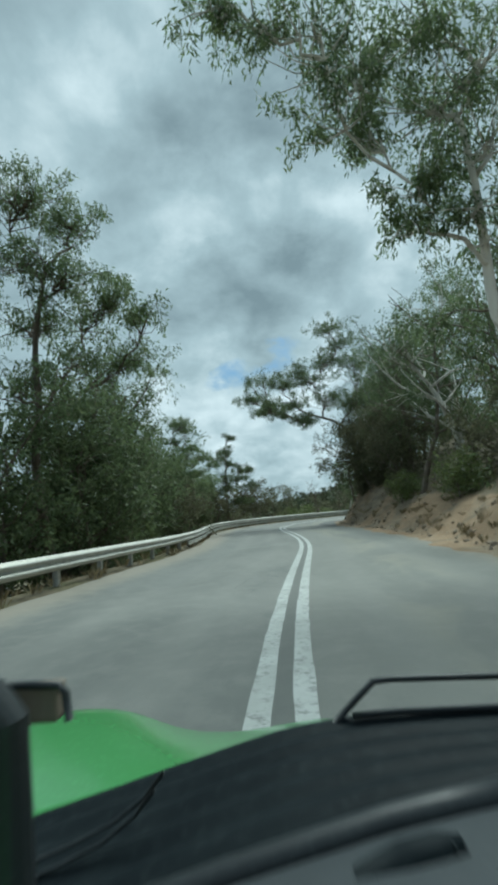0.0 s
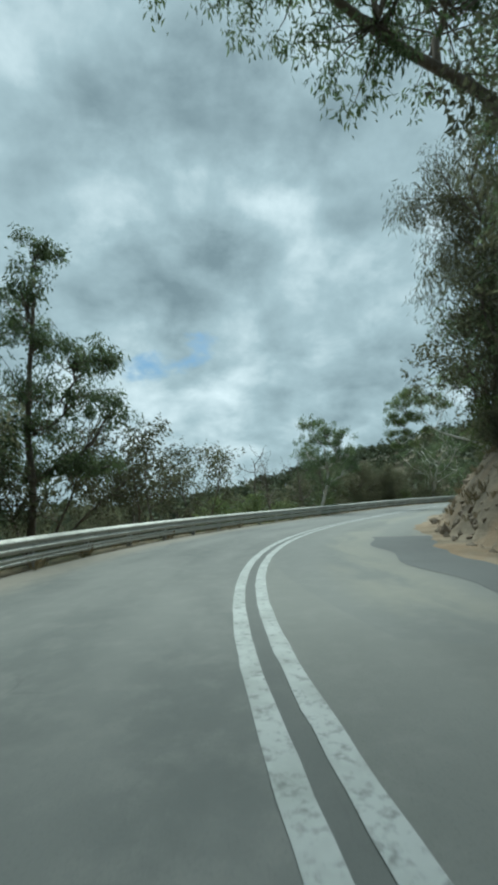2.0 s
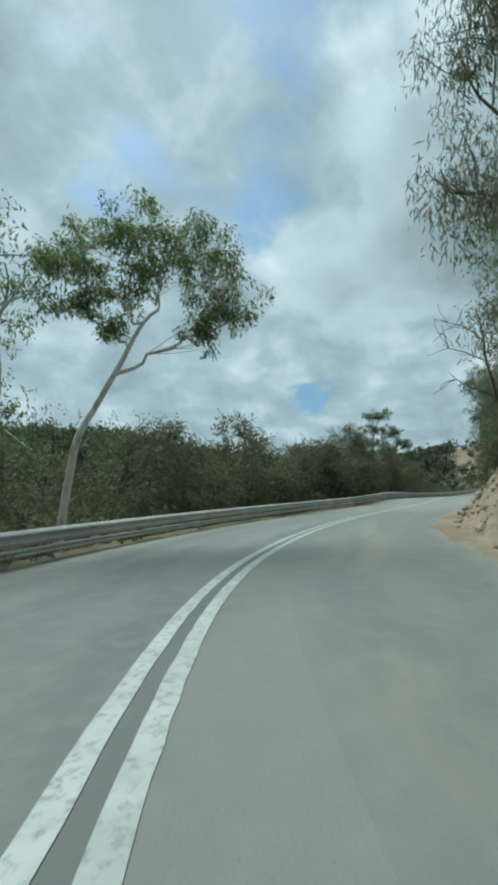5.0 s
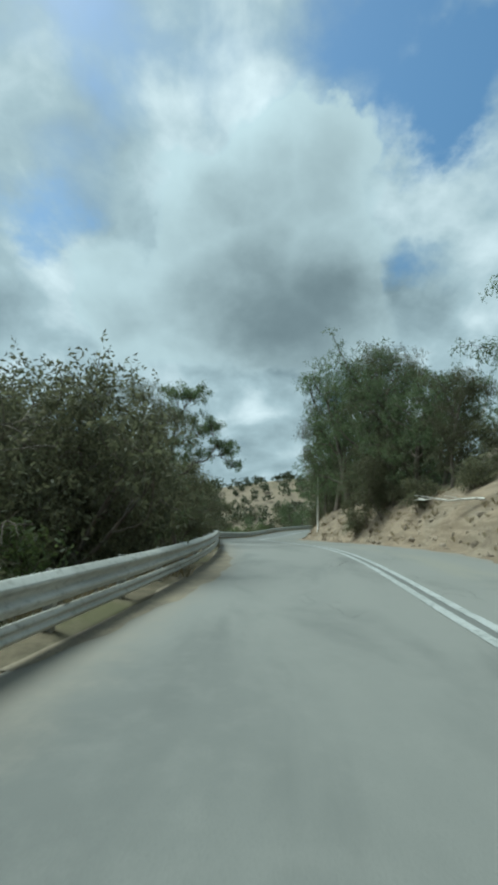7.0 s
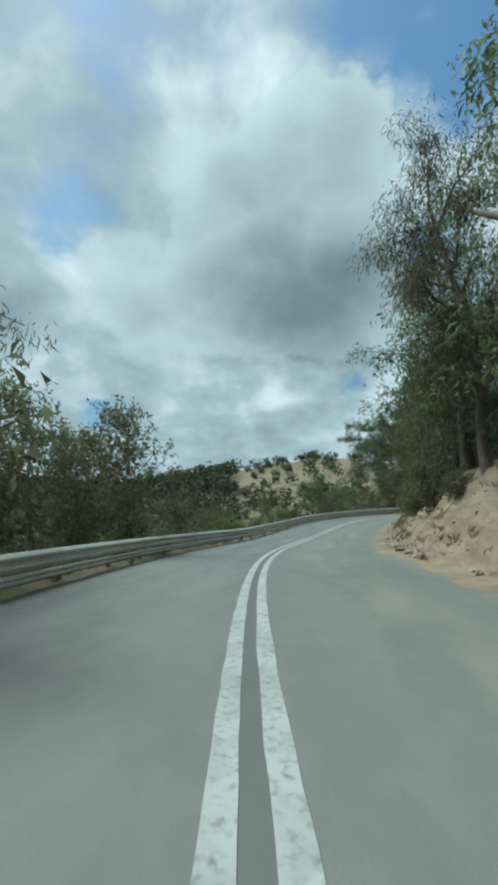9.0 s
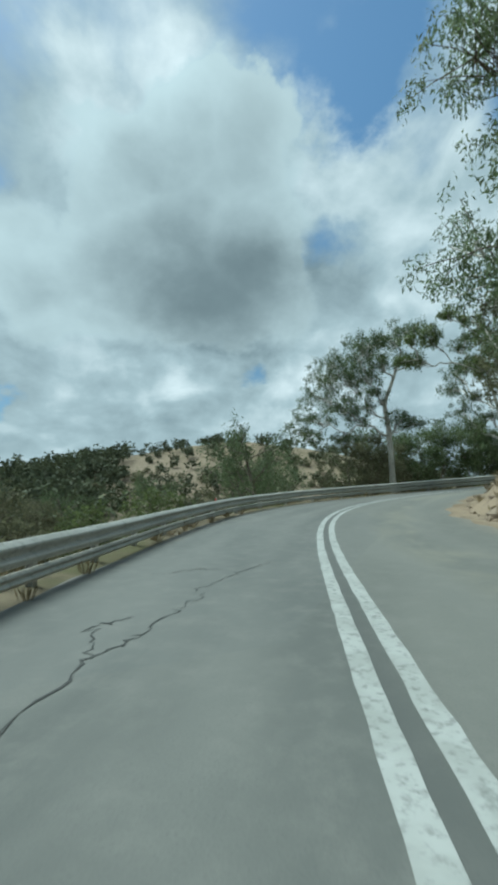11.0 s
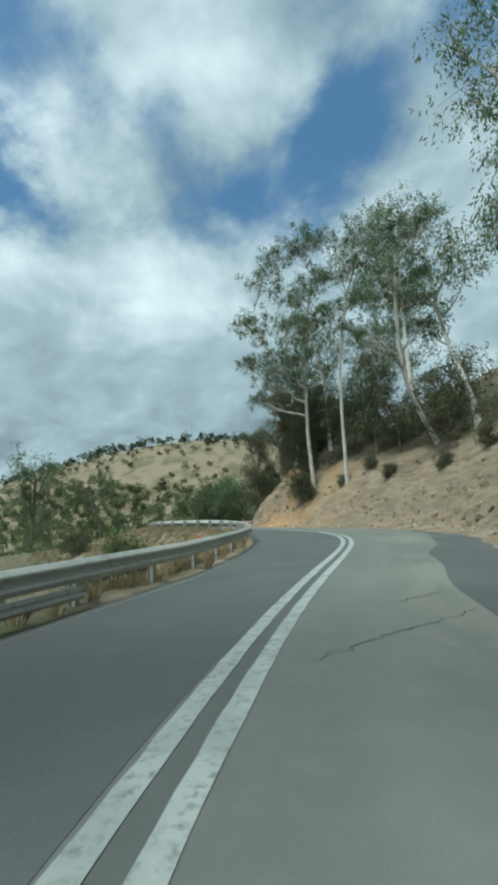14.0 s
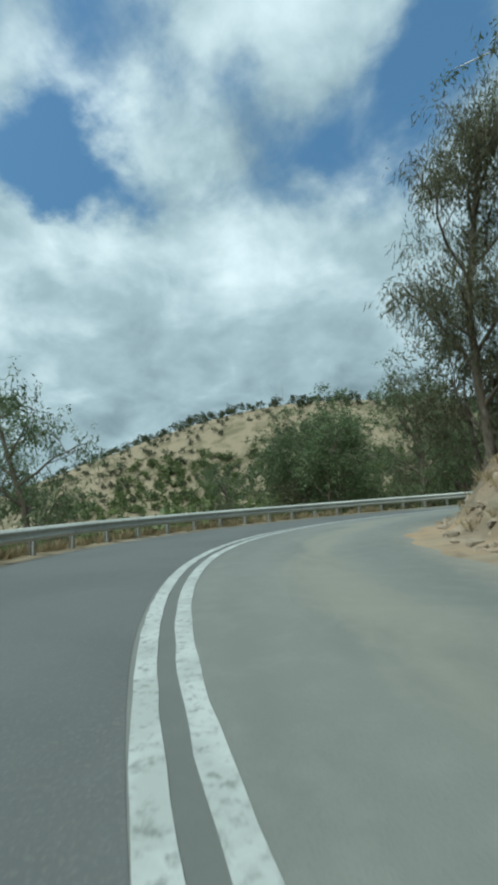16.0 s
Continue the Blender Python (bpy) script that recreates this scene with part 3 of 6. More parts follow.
def height(s, off, x, y):
    """Height of the land: the cut bank and hillside to the right, the fall to the valley on the left, hills beyond."""
    z = np.interp(s, ROAD_S, ROAD_Z)
    foot, hb = bank_foot(s), bank_height(s)
    u = np.maximum(off - foot, 0)
    run = along(s, RUN) * hb + 0.2
    cut = hb * np.clip(u / run, 0, 1) ** 0.85
    slope = np.maximum(u - run, 0)
    hill = along(s, RISE_RIGHT) * slope / (1 + slope / 60)
    right = cut + hill
    v = np.maximum(-off + rail_off(s) - 0.5, 0)
    left = -along(s, DROP) * (1 - np.exp(-v / 14))
    near = z + np.where(off > 0, right, left)
    far = np.full_like(near, 0.0) + VALLEY
    for cx, cy, rx, ry, turn, h in HILLS:
        c, sn = math.cos(radians(turn)), math.sin(radians(turn))
        px, py = (x - cx) * c + (y - cy) * sn, -(x - cx) * sn + (y - cy) * c
        far = far + h * np.exp(-(px / rx) ** 2 - (py / ry) ** 2)
    far = far + 1.6 * wobble(x, y, 0.021, 0.4)
    k = np.clip((np.abs(off) - 22) / 55, 0, 1)
    k = k * k * (3 - 2 * k)
    q = np.clip((off - 40) / 80, 0, 1)
    return np.where(off > 0, near * (1 - q) + np.maximum(near, far) * q, near * (1 - k) + far * k)


# ---- ground ----
def build_ground():
    core_x = np.arange(ROAD_X.min() - 60, ROAD_X.max() + 60, 2.4)
    core_y = np.arange(ROAD_Y.min() - 60, ROAD_Y.max() + 60, 2.4)
    out = np.cumsum(3.0 * 1.048 ** np.arange(84))
    gx = np.concatenate([core_x[0] - out[::-1], core_x, core_x[-1] + out])
    gy = np.concatenate([core_y[0] - out[::-1], core_y, core_y[-1] + out])
    X, Y = np.meshgrid(gx, gy, indexing="ij")
    x, y = X.ravel(), Y.ravel()
    s, off = nearest(x, y)
    z = height(s, off, x, y)
    rough = np.clip((np.abs(off) - 6) / 6, 0, 1)
    z = z + rough * 0.25 * wobble(x, y, 0.6, 2.0)
    # the strips beside the road lie over the sheet here
    z = z - np.where((off > -11.5) & (off < 17), 0.55, 0.0) - np.where((off > -1) & (off < 14.5), 2.6, 0.0)
    me = from_arrays("ground", np.stack([x, y, z], 1), grid_faces(len(gx), len(gy)), M_EARTH, shade=True)
    col = me.color_attributes.new("soil", "FLOAT_COLOR", "POINT")
    dist = np.abs(off)
    litter = np.where(off > 0, 0.9, np.clip(1.1 - (dist - 40) / 60, 0.15, 0.9))
    straw = np.clip((dist - 45) / 50, 0, 1) * np.where(off > 0, 0.1, 0.85)
    dry = (y < -40) & (dist > 45)
    litter, straw = np.where(dry, 0.12, litter), np.where(dry, 0.85, straw)
    wood = np.zeros_like(x)
    for cx, cy, r in WOODED:
        wood = np.maximum(wood, np.exp(-((x - cx) ** 2 + (y - cy) ** 2) / r ** 2))
    straw = straw * (1 - np.clip(wood * 1.6, 0, 1))
    litter = np.maximum(litter, wood)
    c = np.stack([np.zeros_like(x), litter, straw, np.ones_like(x)], 1).astype(np.float32)
    col.data.foreach_set("color", c.ravel())
    tagged(new("ground", me), "dry hilly ground with leaf litter and straw grass", "ground", kind="structure")


def strip(name, s0, s1, ds, offs, up, mat, label, category, noise_amp=0.0, soil=None):
    """A sheet laid along the road: offs(s) and up(s) give one row across."""
    ss = np.arange(s0, s1 + 1e-6, ds)
    V, U, C = [], [], []
    for s in ss:
        o = np.asarray(offs(s), float)
        p = on_road(np.full(len(o), s), o, up(s, o))
        V.append(p)
        U.append(np.stack([np.full(len(o), s), o], 1))
        if soil:
            C.append(soil(s, o))
    n, m = len(ss), len(V[0])
    V, U = np.concatenate(V), np.concatenate(U)
    if noise_amp:
        a = noise_amp(U[:, 0], U[:, 1])
        V[:, 2] += a * wobble(V[:, 0], V[:, 1], 1.7, 1.0) * 0.6 + a * wobble(V[:, 0] + V[:, 2], V[:, 1], 4.3, 3.0) * 0.4
        k = a * wobble(V[:, 0] + 3 * V[:, 2], V[:, 1] - 2 * V[:, 2], 1.9, 5.0) * 0.7
        t = np.interp(U[:, 0], ROAD_S, ROAD_TH)
        V[:, 0] += k * np.cos(t)
        V[:, 1] += k * np.sin(t)
    me = from_arrays(name, V, grid_faces(n, m), mat, uv=U, shade=True)
    if soil:
        col = me.color_attributes.new("soil", "FLOAT_COLOR", "POINT")
        col.data.foreach_set("color", np.concatenate(C).astype(np.float32).ravel())
    return tagged(new(name, me), label, category, kind="structure")


def soil_right(s, o):
    hb, foot = float(bank_height(s)), float(bank_foot(s))
    u = o - foot - float(along(s, RUN)) * hb
    ochre = np.full(len(o), float(along(s, OCHRE)))
    litter = np.clip(u / 1.6, 0, 1) * 0.95
    straw = np.full(len(o), 0.12) * (u < 0)
    return np.stack([ochre, litter, straw, np.ones(len(o))], 1)


def soil_left(s, o):
    v = rail_off(s) - o
    litter = np.clip((v + 0.6) / 1.5, 0.78 if s < 205 else 0.1, 0.8)
    straw = np.full(len(o), float(along(s, STRAW_LEFT)))
    return np.stack([np.full(len(o), 0.15), litter, straw, np.ones(len(o))], 1)


def build_road():
    s0, s1 = ROAD_S[0], S_LAST
    cross = np.linspace(0, 1, 13)

    def edges(s):
        l = float(rail_off(s)) + 0.10 + 0.05 * math.sin(s * 0.9) + 0.04 * math.sin(s * 2.3)
        r = float(bank_foot(s)) - 0.75 + 0.16 * math.sin(s * 0.7 + 1) + 0.1 * math.sin(s * 2.9)
        return l, r

    strip("road", s0, s1, 1.0, lambda s: edges(s)[0] + cross * (edges(s)[1] - edges(s)[0]), lambda s, o: 0.0 * o, M_ROAD, "worn grey sealed two-lane mountain road", "road")
    worn = random.Random(77)
    for side in (-1, 1):
        def offs(s, side=side):
            c = side * LINE_GAP / 2
            w = LINE_W / 2
            return [c - w + 0.007 * worn.uniform(-1, 1), c + w + 0.007 * worn.uniform(-1, 1)]
        strip("centre_line", s0, s1, 0.25, offs, lambda s, o: 0.006 + 0 * o, M_LINE, "worn white painted barrier line on the road", "road marking")
    lv = np.array([0, 0.25, 0.55, 0.9, 1.3, 1.8, 2.4, 3.2, 4.2, 5.4, 6.6, 8.0])

    def left_off(s):
        return (edges(s)[0] + 0.35 - lv)[::-1]

    def left_up(s, o):
        p = on_road(np.full(len(o), s), o)
        z = height(np.full(len(o), s), o, p[:, 0], p[:, 1]) - p[:, 2]
        v = edges(s)[0] - o
        return np.where(v < 0, -0.03, z + 0.02 + 0.05 * np.clip(v, 0, 0.4)) - np.where(v > 6.9, 0.6, 0)

    strip("verge_left", s0, s1, 0.6, left_off, left_up, M_EARTH, "gravel verge behind the guard rail with dry litter", "verge",
          lambda s, o: 0.03 + 0.10 * np.clip(-o - 6.0, 0, 2), soil_left)
    rv = np.array([-0.35, 0, 0.3, 0.7, 1.0, 1.25, 1.5, 1.75, 2.0, 2.3, 2.6, 3.0, 3.4, 3.9, 4.4, 5.0, 5.7, 6.5, 7.4, 8.4, 9.6, 11.0, 12.6])

    def right_off(s):
        return edges(s)[1] + rv

    def right_up(s, o):
        p = on_road(np.full(len(o), s), o)
        z = height(np.full(len(o), s), o, p[:, 0], p[:, 1]) - p[:, 2]
        v = o - edges(s)[1]
        return np.where(v < -0.01, -0.03, z + 0.015 + 0.06 * np.clip(v, 0, 0.5)) - np.where(v > 12, 0.7, 0)

    strip("cut_bank", s0, s1, 0.5, right_off, right_up, M_EARTH, "cut earth and rock bank with loose rubble", "bank",
          lambda s, o: 0.03 + np.clip((o - bank_foot(s)) / 1.2, 0, 1) * (0.07 + 0.055 * np.clip(bank_height(s), 0, 5)), soil_right)


# ---- guard rails ----
def beam_chunk(ss, off, top, depth=0.083, tall=0.31, face=1):
    """W-beam swept along the road; face: 1 turns its waves to the right."""
    prof = []
    for k in range(13):
        h = k / 12
        prof.append((face * depth * (0.5 - 0.5 * math.cos(h * 4 * math.pi)), top - tall * (1 - h)))
    rim = [(face * -0.012, top + 0.004), (face * -0.012, top - tall - 0.004)]
    loop = prof + rim
    V = [on_road(np.full(len(loop), s), off(s) + np.array([q[0] for q in loop]), np.array([q[1] for q in loop])) for s in ss]
    n, m = len(ss), len(loop)
    f = []
    for i in range(n - 1):
        for j in range(m):
            k = (j + 1) % m
            f.append((i * m + j, i * m + k, (i + 1) * m + k, (i + 1) * m + j))
    return np.concatenate(V), f


def guard_rail(s0, s1, off, top, label, face=1, lower=(), sink=1.0):
    root = tagged(new("guard_rail"), label, "guard rail")
    length = 4.0
    for a in np.arange(s0, s1 - 0.1, length):
        ss = np.linspace(a - 0.12, min(a + length, s1) + 0.12, 9)
        lap = 0.003 * (round(a / length) % 2)
        part("beam", from_arrays("beam", *beam_chunk(ss, lambda s: float(off(s)) + face * lap, top), M_STEEL, shade=True), root)
    for a, b in lower:
        for c in np.arange(a, b - 0.1, length):
            ss = np.linspace(c - 0.05, min(c + length, b) + 0.05, 7)
            part("rub_rail", from_arrays("rub_rail", *beam_chunk(ss, lambda s: float(off(s)) + face * 0.01, top - 0.36, 0.04, 0.17, face), M_STEEL, shade=True), root)
    post = from_arrays("post", *merged([box_chunk(-0.055, -0.045, -0.05, 0.05, -sink, top - 0.02), box_chunk(0.045, 0.055, -0.05, 0.05, -sink, top - 0.02), box_chunk(-0.046, 0.046, -0.004, 0.004, -sink, top - 0.02)]), M_POST)
    block = from_arrays("spacer", *box_chunk(-0.05, 0.05, -0.055, 0.055, top - 0.29, top - 0.02, 0.008), M_POST)
    # posts stand closer round the last bend
    for a in [*np.arange(s0 + 0.4, min(s1, 240.0), 2.0), *np.arange(240.4, s1, 1.1)]:
        p = on_road(a, float(off(a)) - face * 0.20)
        b = on_road(a, float(off(a)) - face * 0.085)
        for me, q in ((post, p), (block, b)):
            ob = part(me.name.split(".")[0], me, root)
            ob.matrix_basis = pose(*q, 0, 0, math.degrees(heading(a)) + random.uniform(-2, 2))
    return root


# ---- trees ----
def leaf_arrays(rng, centres, radii, count, length, width, droop, flatten=0.75):
    """Narrow leaves in small hanging sprays round the given centres; returns points and faces."""
    spray = 6
    m = max(1, round(count / spray))
    n = len(centres) * m * spray
    c = np.repeat(np.asarray(centres, float), m, 0)
    r = np.repeat(np.asarray(radii, float), m)
    d = rng.normal(size=(len(c), 3))
    d /= np.linalg.norm(d, axis=1, keepdims=True)
    p = c + d * (r * rng.random(len(c)) ** 0.5)[:, None] * np.array([1, 1, flatten])
    p, d = np.repeat(p, spray, 0), np.repeat(d, spray, 0)
    fall = rng.uniform(-0.4, 1.0, n)[:, None] * length * 1.1
    p = p + rng.normal(size=(n, 3)) * length * 0.38 + fall * np.array([0, 0, -min(droop, 1.0)])
    ax = rng.normal(size=(n, 3)) * 0.55
    ax[:, 2] -= droop
    ax += d * 0.35
    ax /= np.linalg.norm(ax, axis=1, keepdims=True)
    sd = np.cross(ax, rng.normal(size=(n, 3)))
    sd /= np.linalg.norm(sd, axis=1, keepdims=True) + 1e-9
    ln = length * rng.uniform(0.6, 1.3, n)[:, None]
    wd = width * rng.uniform(0.7, 1.3, n)[:, None]
    v = np.stack([p - sd * wd * 0.25, p + ax * ln * 0.5 + sd * wd * 0.75, p + ax * ln], 1).reshape(-1, 3)
    i = np.arange(n) * 3
    return v, np.stack([i, i + 1, i + 2], 1).tolist()


def grow(seed, tall, trunk_r, fork, spread, lean=(0, 0), limbs=6, twigs=5, rise=0.55, crook=0.10, clump=0.8, leaves=60, size=(0.26, 0.07), droop=1.0, low=0.0, limb_len=1.0, bare=False, stems=1, spine=None, heads=None):
    """Points of a gum-like tree: a crooked trunk that forks, limbs that rise and bend, and clumps of leaves at the twigs."""
    rng = np.random.default_rng(seed)
    tubes, tips, rads = [], [], []

    def path(p0, d0, length, bend, up, n=7):
        pts, p, d = [np.array(p0, float)], np.array(p0, float), np.array(d0, float)
        d /= np.linalg.norm(d)
        for _ in range(n):
            d = d + rng.normal(size=3) * bend + np.array([0, 0, up])
            d /= np.linalg.norm(d)
            p = p + d * length / n
            pts.append(p)
        return np.array(pts), d

    if heads:
        # a tree known by its trunk's line and the lobes of its crown
        sp = np.array(spine, float)
        u = np.linspace(0, len(sp) - 1, 4 * (len(sp) - 1) + 1)
        trunk = np.stack([np.interp(u, np.arange(len(sp)), sp[:, k]) for k in range(3)], 1)
        trunk[2:] += rng.normal(size=(len(trunk) - 2, 3)) * 0.05
        for _ in range(2):
            trunk[1:-1] = (trunk[:-2] + 2 * trunk[1:-1] + trunk[2:]) / 4
        tr = np.linspace(trunk_r, trunk_r * 0.35, len(trunk))
        tr[0] *= 1.35
        tubes.append(tube_chunk(trunk, tr, 8))
        # each lobe hangs on a limb that springs from the trunk or from a limb already grown
        joints = [(p, r) for p, r in zip(trunk[int(len(trunk) * fork):], tr[int(len(trunk) * fork):])]
        axis = trunk[int(len(trunk) * 0.7)]
        for hx, hy, hz, hr in sorted(heads, key=lambda h: (h[0] - axis[0]) ** 2 + (h[1] - axis[1]) ** 2 + (h[2] - axis[2]) ** 2):
            c = np.array([hx, hy, hz])
            jp = np.array([p for p, _ in joints])
            gap = np.linalg.norm(jp - c, axis=1)
            cost = gap + 2.5 * np.maximum(jp[:, 2] - hz + 0.62 * gap, 0)
            i = int(cost.argmin())
            p0, q = jp[i], np.linspace(0, 1, 7)[:, None]
            mid = p0 * 0.5 + c * 0.5 + rng.normal(size=3) * 0.12 * gap[i]
            mid[2] = p0[2] * 0.62 + c[2] * 0.38 + rng.normal() * 0.06 * gap[i]
            limb = (1 - q) ** 2 * p0 + 2 * q * (1 - q) * mid + q * q * c
            limb[1:-1] += rng.normal(size=(5, 3)) * 0.11
            hr = hr * 1.1
            lr = min(joints[i][1] * 0.85, 0.04 + 0.03 * gap[i])
            joints += [(limb[k], max(0.042, lr * (1 - 0.07 * k))) for k in (1, 2, 3, 4, 5)]
            tubes.append(tube_chunk(limb, np.linspace(lr, 0.026, 7), 6))
            for j in range(int(13 * hr * hr) + 9):
                v = rng.normal(size=3)
                v[2] = abs(v[2]) * 0.9 - 0.25
                v = v / np.linalg.norm(v) * hr * rng.uniform(0.25, 1.4) * [1.1, 1.1, 0.85]
                e = c + v
                b = limb[rng.integers(3, 7)]
                tw = np.stack([b, (b + e) / 2 + rng.normal(size=3) * 0.12 - [0, 0, 0.08], e])
                tubes.append(tube_chunk(tw, [0.02, 0.013, 0.006], 3))
                tips.append(e)
                rads.append((clump * 0.36 + hr * 0.17) * rng.uniform(0.6, 1.3))
        stems = 0
    for st in range(stems):
        base = np.array([0, 0, -0.4]) + (rng.normal(size=3) * [0.35, 0.35, 0] if stems > 1 else 0)
        d0 = np.array([lean[0] + (rng.normal() * 0.3 if stems > 1 else 0), lean[1] + (rng.normal() * 0.3 if stems > 1 else 0), 1.0])
        h = tall * (0.78 if not bare else 0.85)
        trunk, dt = path(base, d0, h + 0.4, crook, 0.03, 10)
        r = np.linspace(trunk_r, trunk_r * 0.28, len(trunk))
        r[0] *= 1.45
        tubes.append(tube_chunk(trunk, r, 8))
        tips.append(trunk[-1] + [0, 0, tall * 0.1])
        rads.append(clump)
        for k in range(limbs):
            q = fork + (1 - fork) * (k + rng.random() * 0.7) / limbs
            i = min(int(q * (len(trunk) - 1)), len(trunk) - 2)
            w = q * (len(trunk) - 1) - i
            p = trunk[i] * (1 - w) + trunk[i + 1] * w
            az = k * 2.4 + rng.uniform(-0.5, 0.5) + seed
            ln = spread * (1.0 - 0.45 * abs(q - 0.62) - 0.25 * q) * rng.uniform(0.75, 1.2) * limb_len
            d = np.array([math.cos(az), math.sin(az), rise * rng.uniform(0.6, 1.5)])
            limb, dl = path(p, d, ln, 0.17, 0.05, 7)
            lr = trunk_r * (0.50 - 0.22 * q)
            tubes.append(tube_chunk(limb, np.linspace(lr, lr * 0.28, len(limb)), 6 if tall > 7 else 4))
            tips.append(limb[-1])
            rads.append(clump * rng.uniform(0.8, 1.2))
            for j in range(twigs):
                u = rng.uniform(0.3, 1.0)
                m = min(int(u * (len(limb) - 1)), len(limb) - 2)
                e = limb[m]
                dd = dl + rng.normal(size=3) * 0.75 + [0, 0, 0.25]
                tw, _ = path(e, dd, spread * rng.uniform(0.22, 0.5), 0.22, 0.03, 4 if bare else 2)
                tubes.append(tube_chunk(tw, np.linspace(lr * 0.38, 0.012, len(tw)), 4 if bare else 3))
                tips.append(tw[-1])
                rads.append(clump * rng.uniform(0.6, 1.15))
                tips.append(tw[len(tw) // 2] + rng.normal(size=3) * 0.25)
                rads.append(clump * rng.uniform(0.5, 0.9))
    tips, rads = np.array(tips), np.array(rads)
    if low:
        # foliage that hangs down to the ground
        n = int(20 * low)
        a = rng.uniform(0, 2 * math.pi, n)
        rr = spread * np.sqrt(rng.random(n)) * 0.75
        hh = rng.uniform(0.06, 0.6, n) * tall
        tips = np.concatenate([tips, np.stack([rr * np.cos(a), rr * np.sin(a), hh], 1)])
        rads = np.concatenate([rads, clump * rng.uniform(0.7, 1.2, n)])
    wood = merged(tubes)
    if bare:
        return wood, None
    return wood, leaf_arrays(rng, tips, rads, leaves, size[0], size[1], droop)


TREE_KINDS = {}
TREE_FIRST = {}


def tree_kind(key, name, label, bark, leaf, category="tree", **kw):
    TREE_KINDS[key] = (name, label, bark, leaf, category, kw)


def plant(key, s, off, scale=1.0, turn=0.0, tilt=0.0, lift=0.0, xy=None):
    """Sets a tree of a kind beside the road, on the land; turn in degrees from the road's heading."""
    p = on_road(s, off) if xy is None else np.array([xy[0], xy[1], 0.0])
    if xy is None:
        ss, oo = np.array([s]), np.array([off])
    else:
        ss, oo = nearest(p[0], p[1])
    z = float(height(ss, oo, p[:1], p[1:2])[0]) + lift
    hd = math.degrees(heading(float(ss[0])))
    m = pose(p[0], p[1], z, 0, 0, hd + turn) @ pose(0, 0, 0, 0, tilt, 0) @ Matrix.Scale(scale, 4)
    if key in TREE_FIRST:
        ob = copy_thing(TREE_FIRST[key], Matrix.Identity(4))
        ob.matrix_basis = m
        return ob
    name, label, bark, leaf, category, kw = TREE_KINDS[key]
    wood, fol = grow(**kw)
    root = tagged(new(name), label, category)
    part("trunk", from_arrays("trunk", *wood, bark, shade=True), root)
    if fol:
        part("crown", from_arrays("crown", *fol, leaf), root)
    TREE_FIRST[key] = root
    root.matrix_basis = m
    return root


# key: kind. Sizes in metres at scale 1.
G = dict(size=(0.23, 0.062), droop=0.9)
tree_kind("gum_a", "gum_tree", "gum tree with pale bark and hanging olive leaves", M_BARK_W, M_LEAF, seed=3, tall=9.5, trunk_r=0.2, fork=0.32, spread=4.2, limbs=10, twigs=6, clump=0.7, leaves=66, size=(0.17, 0.05), droop=0.9)
tree_kind("gum_b", "gum_tree", "spreading gum tree with crooked limbs and olive crown", M_BARK_W, M_LEAF, seed=11, tall=8.5, trunk_r=0.2, fork=0.28, spread=4.4, limbs=10, twigs=6, rise=0.45, clump=0.68, leaves=66, crook=0.12, size=(0.17, 0.05), droop=0.9)
tree_kind("gum_c", "gum_tree", "dense dark green gum tree", M_BARK_D, M_LEAF, seed=23, tall=8.0, trunk_r=0.17, fork=0.2, spread=3.3, limbs=9, twigs=5, clump=0.85, leaves=40, low=0.6, **G)
tree_kind("gum_big", "gum_tree", "big dense olive gum tree", M_BARK_D, M_LEAF, seed=24, tall=12.0, trunk_r=0.24, fork=0.18, spread=4.4, limbs=13, twigs=6, clump=0.85, leaves=84, low=1.0, size=(0.19, 0.055), droop=0.9)
tree_kind("sheoak_big", "sheoak_tree", "tall dark drooping fine-leaved sheoak", M_BARK_D, M_LEAF_D, seed=103, tall=13.0, trunk_r=0.18, fork=0.15, spread=3.6, limbs=16, twigs=6, rise=0.9, clump=0.8, leaves=96, size=(0.28, 0.036), droop=1.2, low=1.2)
tree_kind("gum_tall", "gum_tree", "tall slender gum tree with a white trunk", M_BARK_W, M_LEAF, seed=31, tall=15.0, trunk_r=0.16, fork=0.40, spread=3.4, limbs=11, twigs=5, rise=0.9, crook=0.045, clump=0.8, leaves=48, **G)
tree_kind("gum_tall_b", "gum_tree", "tall gum tree with a pale trunk and open crown", M_BARK_W, M_LEAF, seed=47, tall=14.0, trunk_r=0.15, fork=0.38, spread=3.5, limbs=10, twigs=5, rise=0.8, crook=0.06, clump=0.75, leaves=42, **G)
# trunk lines and crown lobes of the trees that stand out, in metres from their foot (right, ahead, up)
HERO = {}
HERO["canopy"] = dict(spine=((0, 0, -0.4), (-2.8, -0.8, 3), (-2.8, -1.1, 5), (-3.2, -1.5, 7.3)),
    heads=((-7.9, -3.1, 9.2, 0.48), (-7.1, -2.9, 9.1, 0.59), (-6, -2.8, 8.5, 0.79), (-5.8, -2.6, 7.2, 0.63), (-5.1, -1.9, 8.5, 0.92), (-5, -1.5, 7.3, 0.59), (-3.8, -1.7, 9.4, 1.17), (-3.6, -1.2, 7.9, 1.08), (-4.3, -1.9, 5.8, 0.66), (-2.7, -1.6, 8.4, 1.14), (-2.8, -1.5, 6.7, 1.01), (-4.4, -1.3, 5.5, 0.46), (-3.3, -1.7, 5.3, 0.65)))
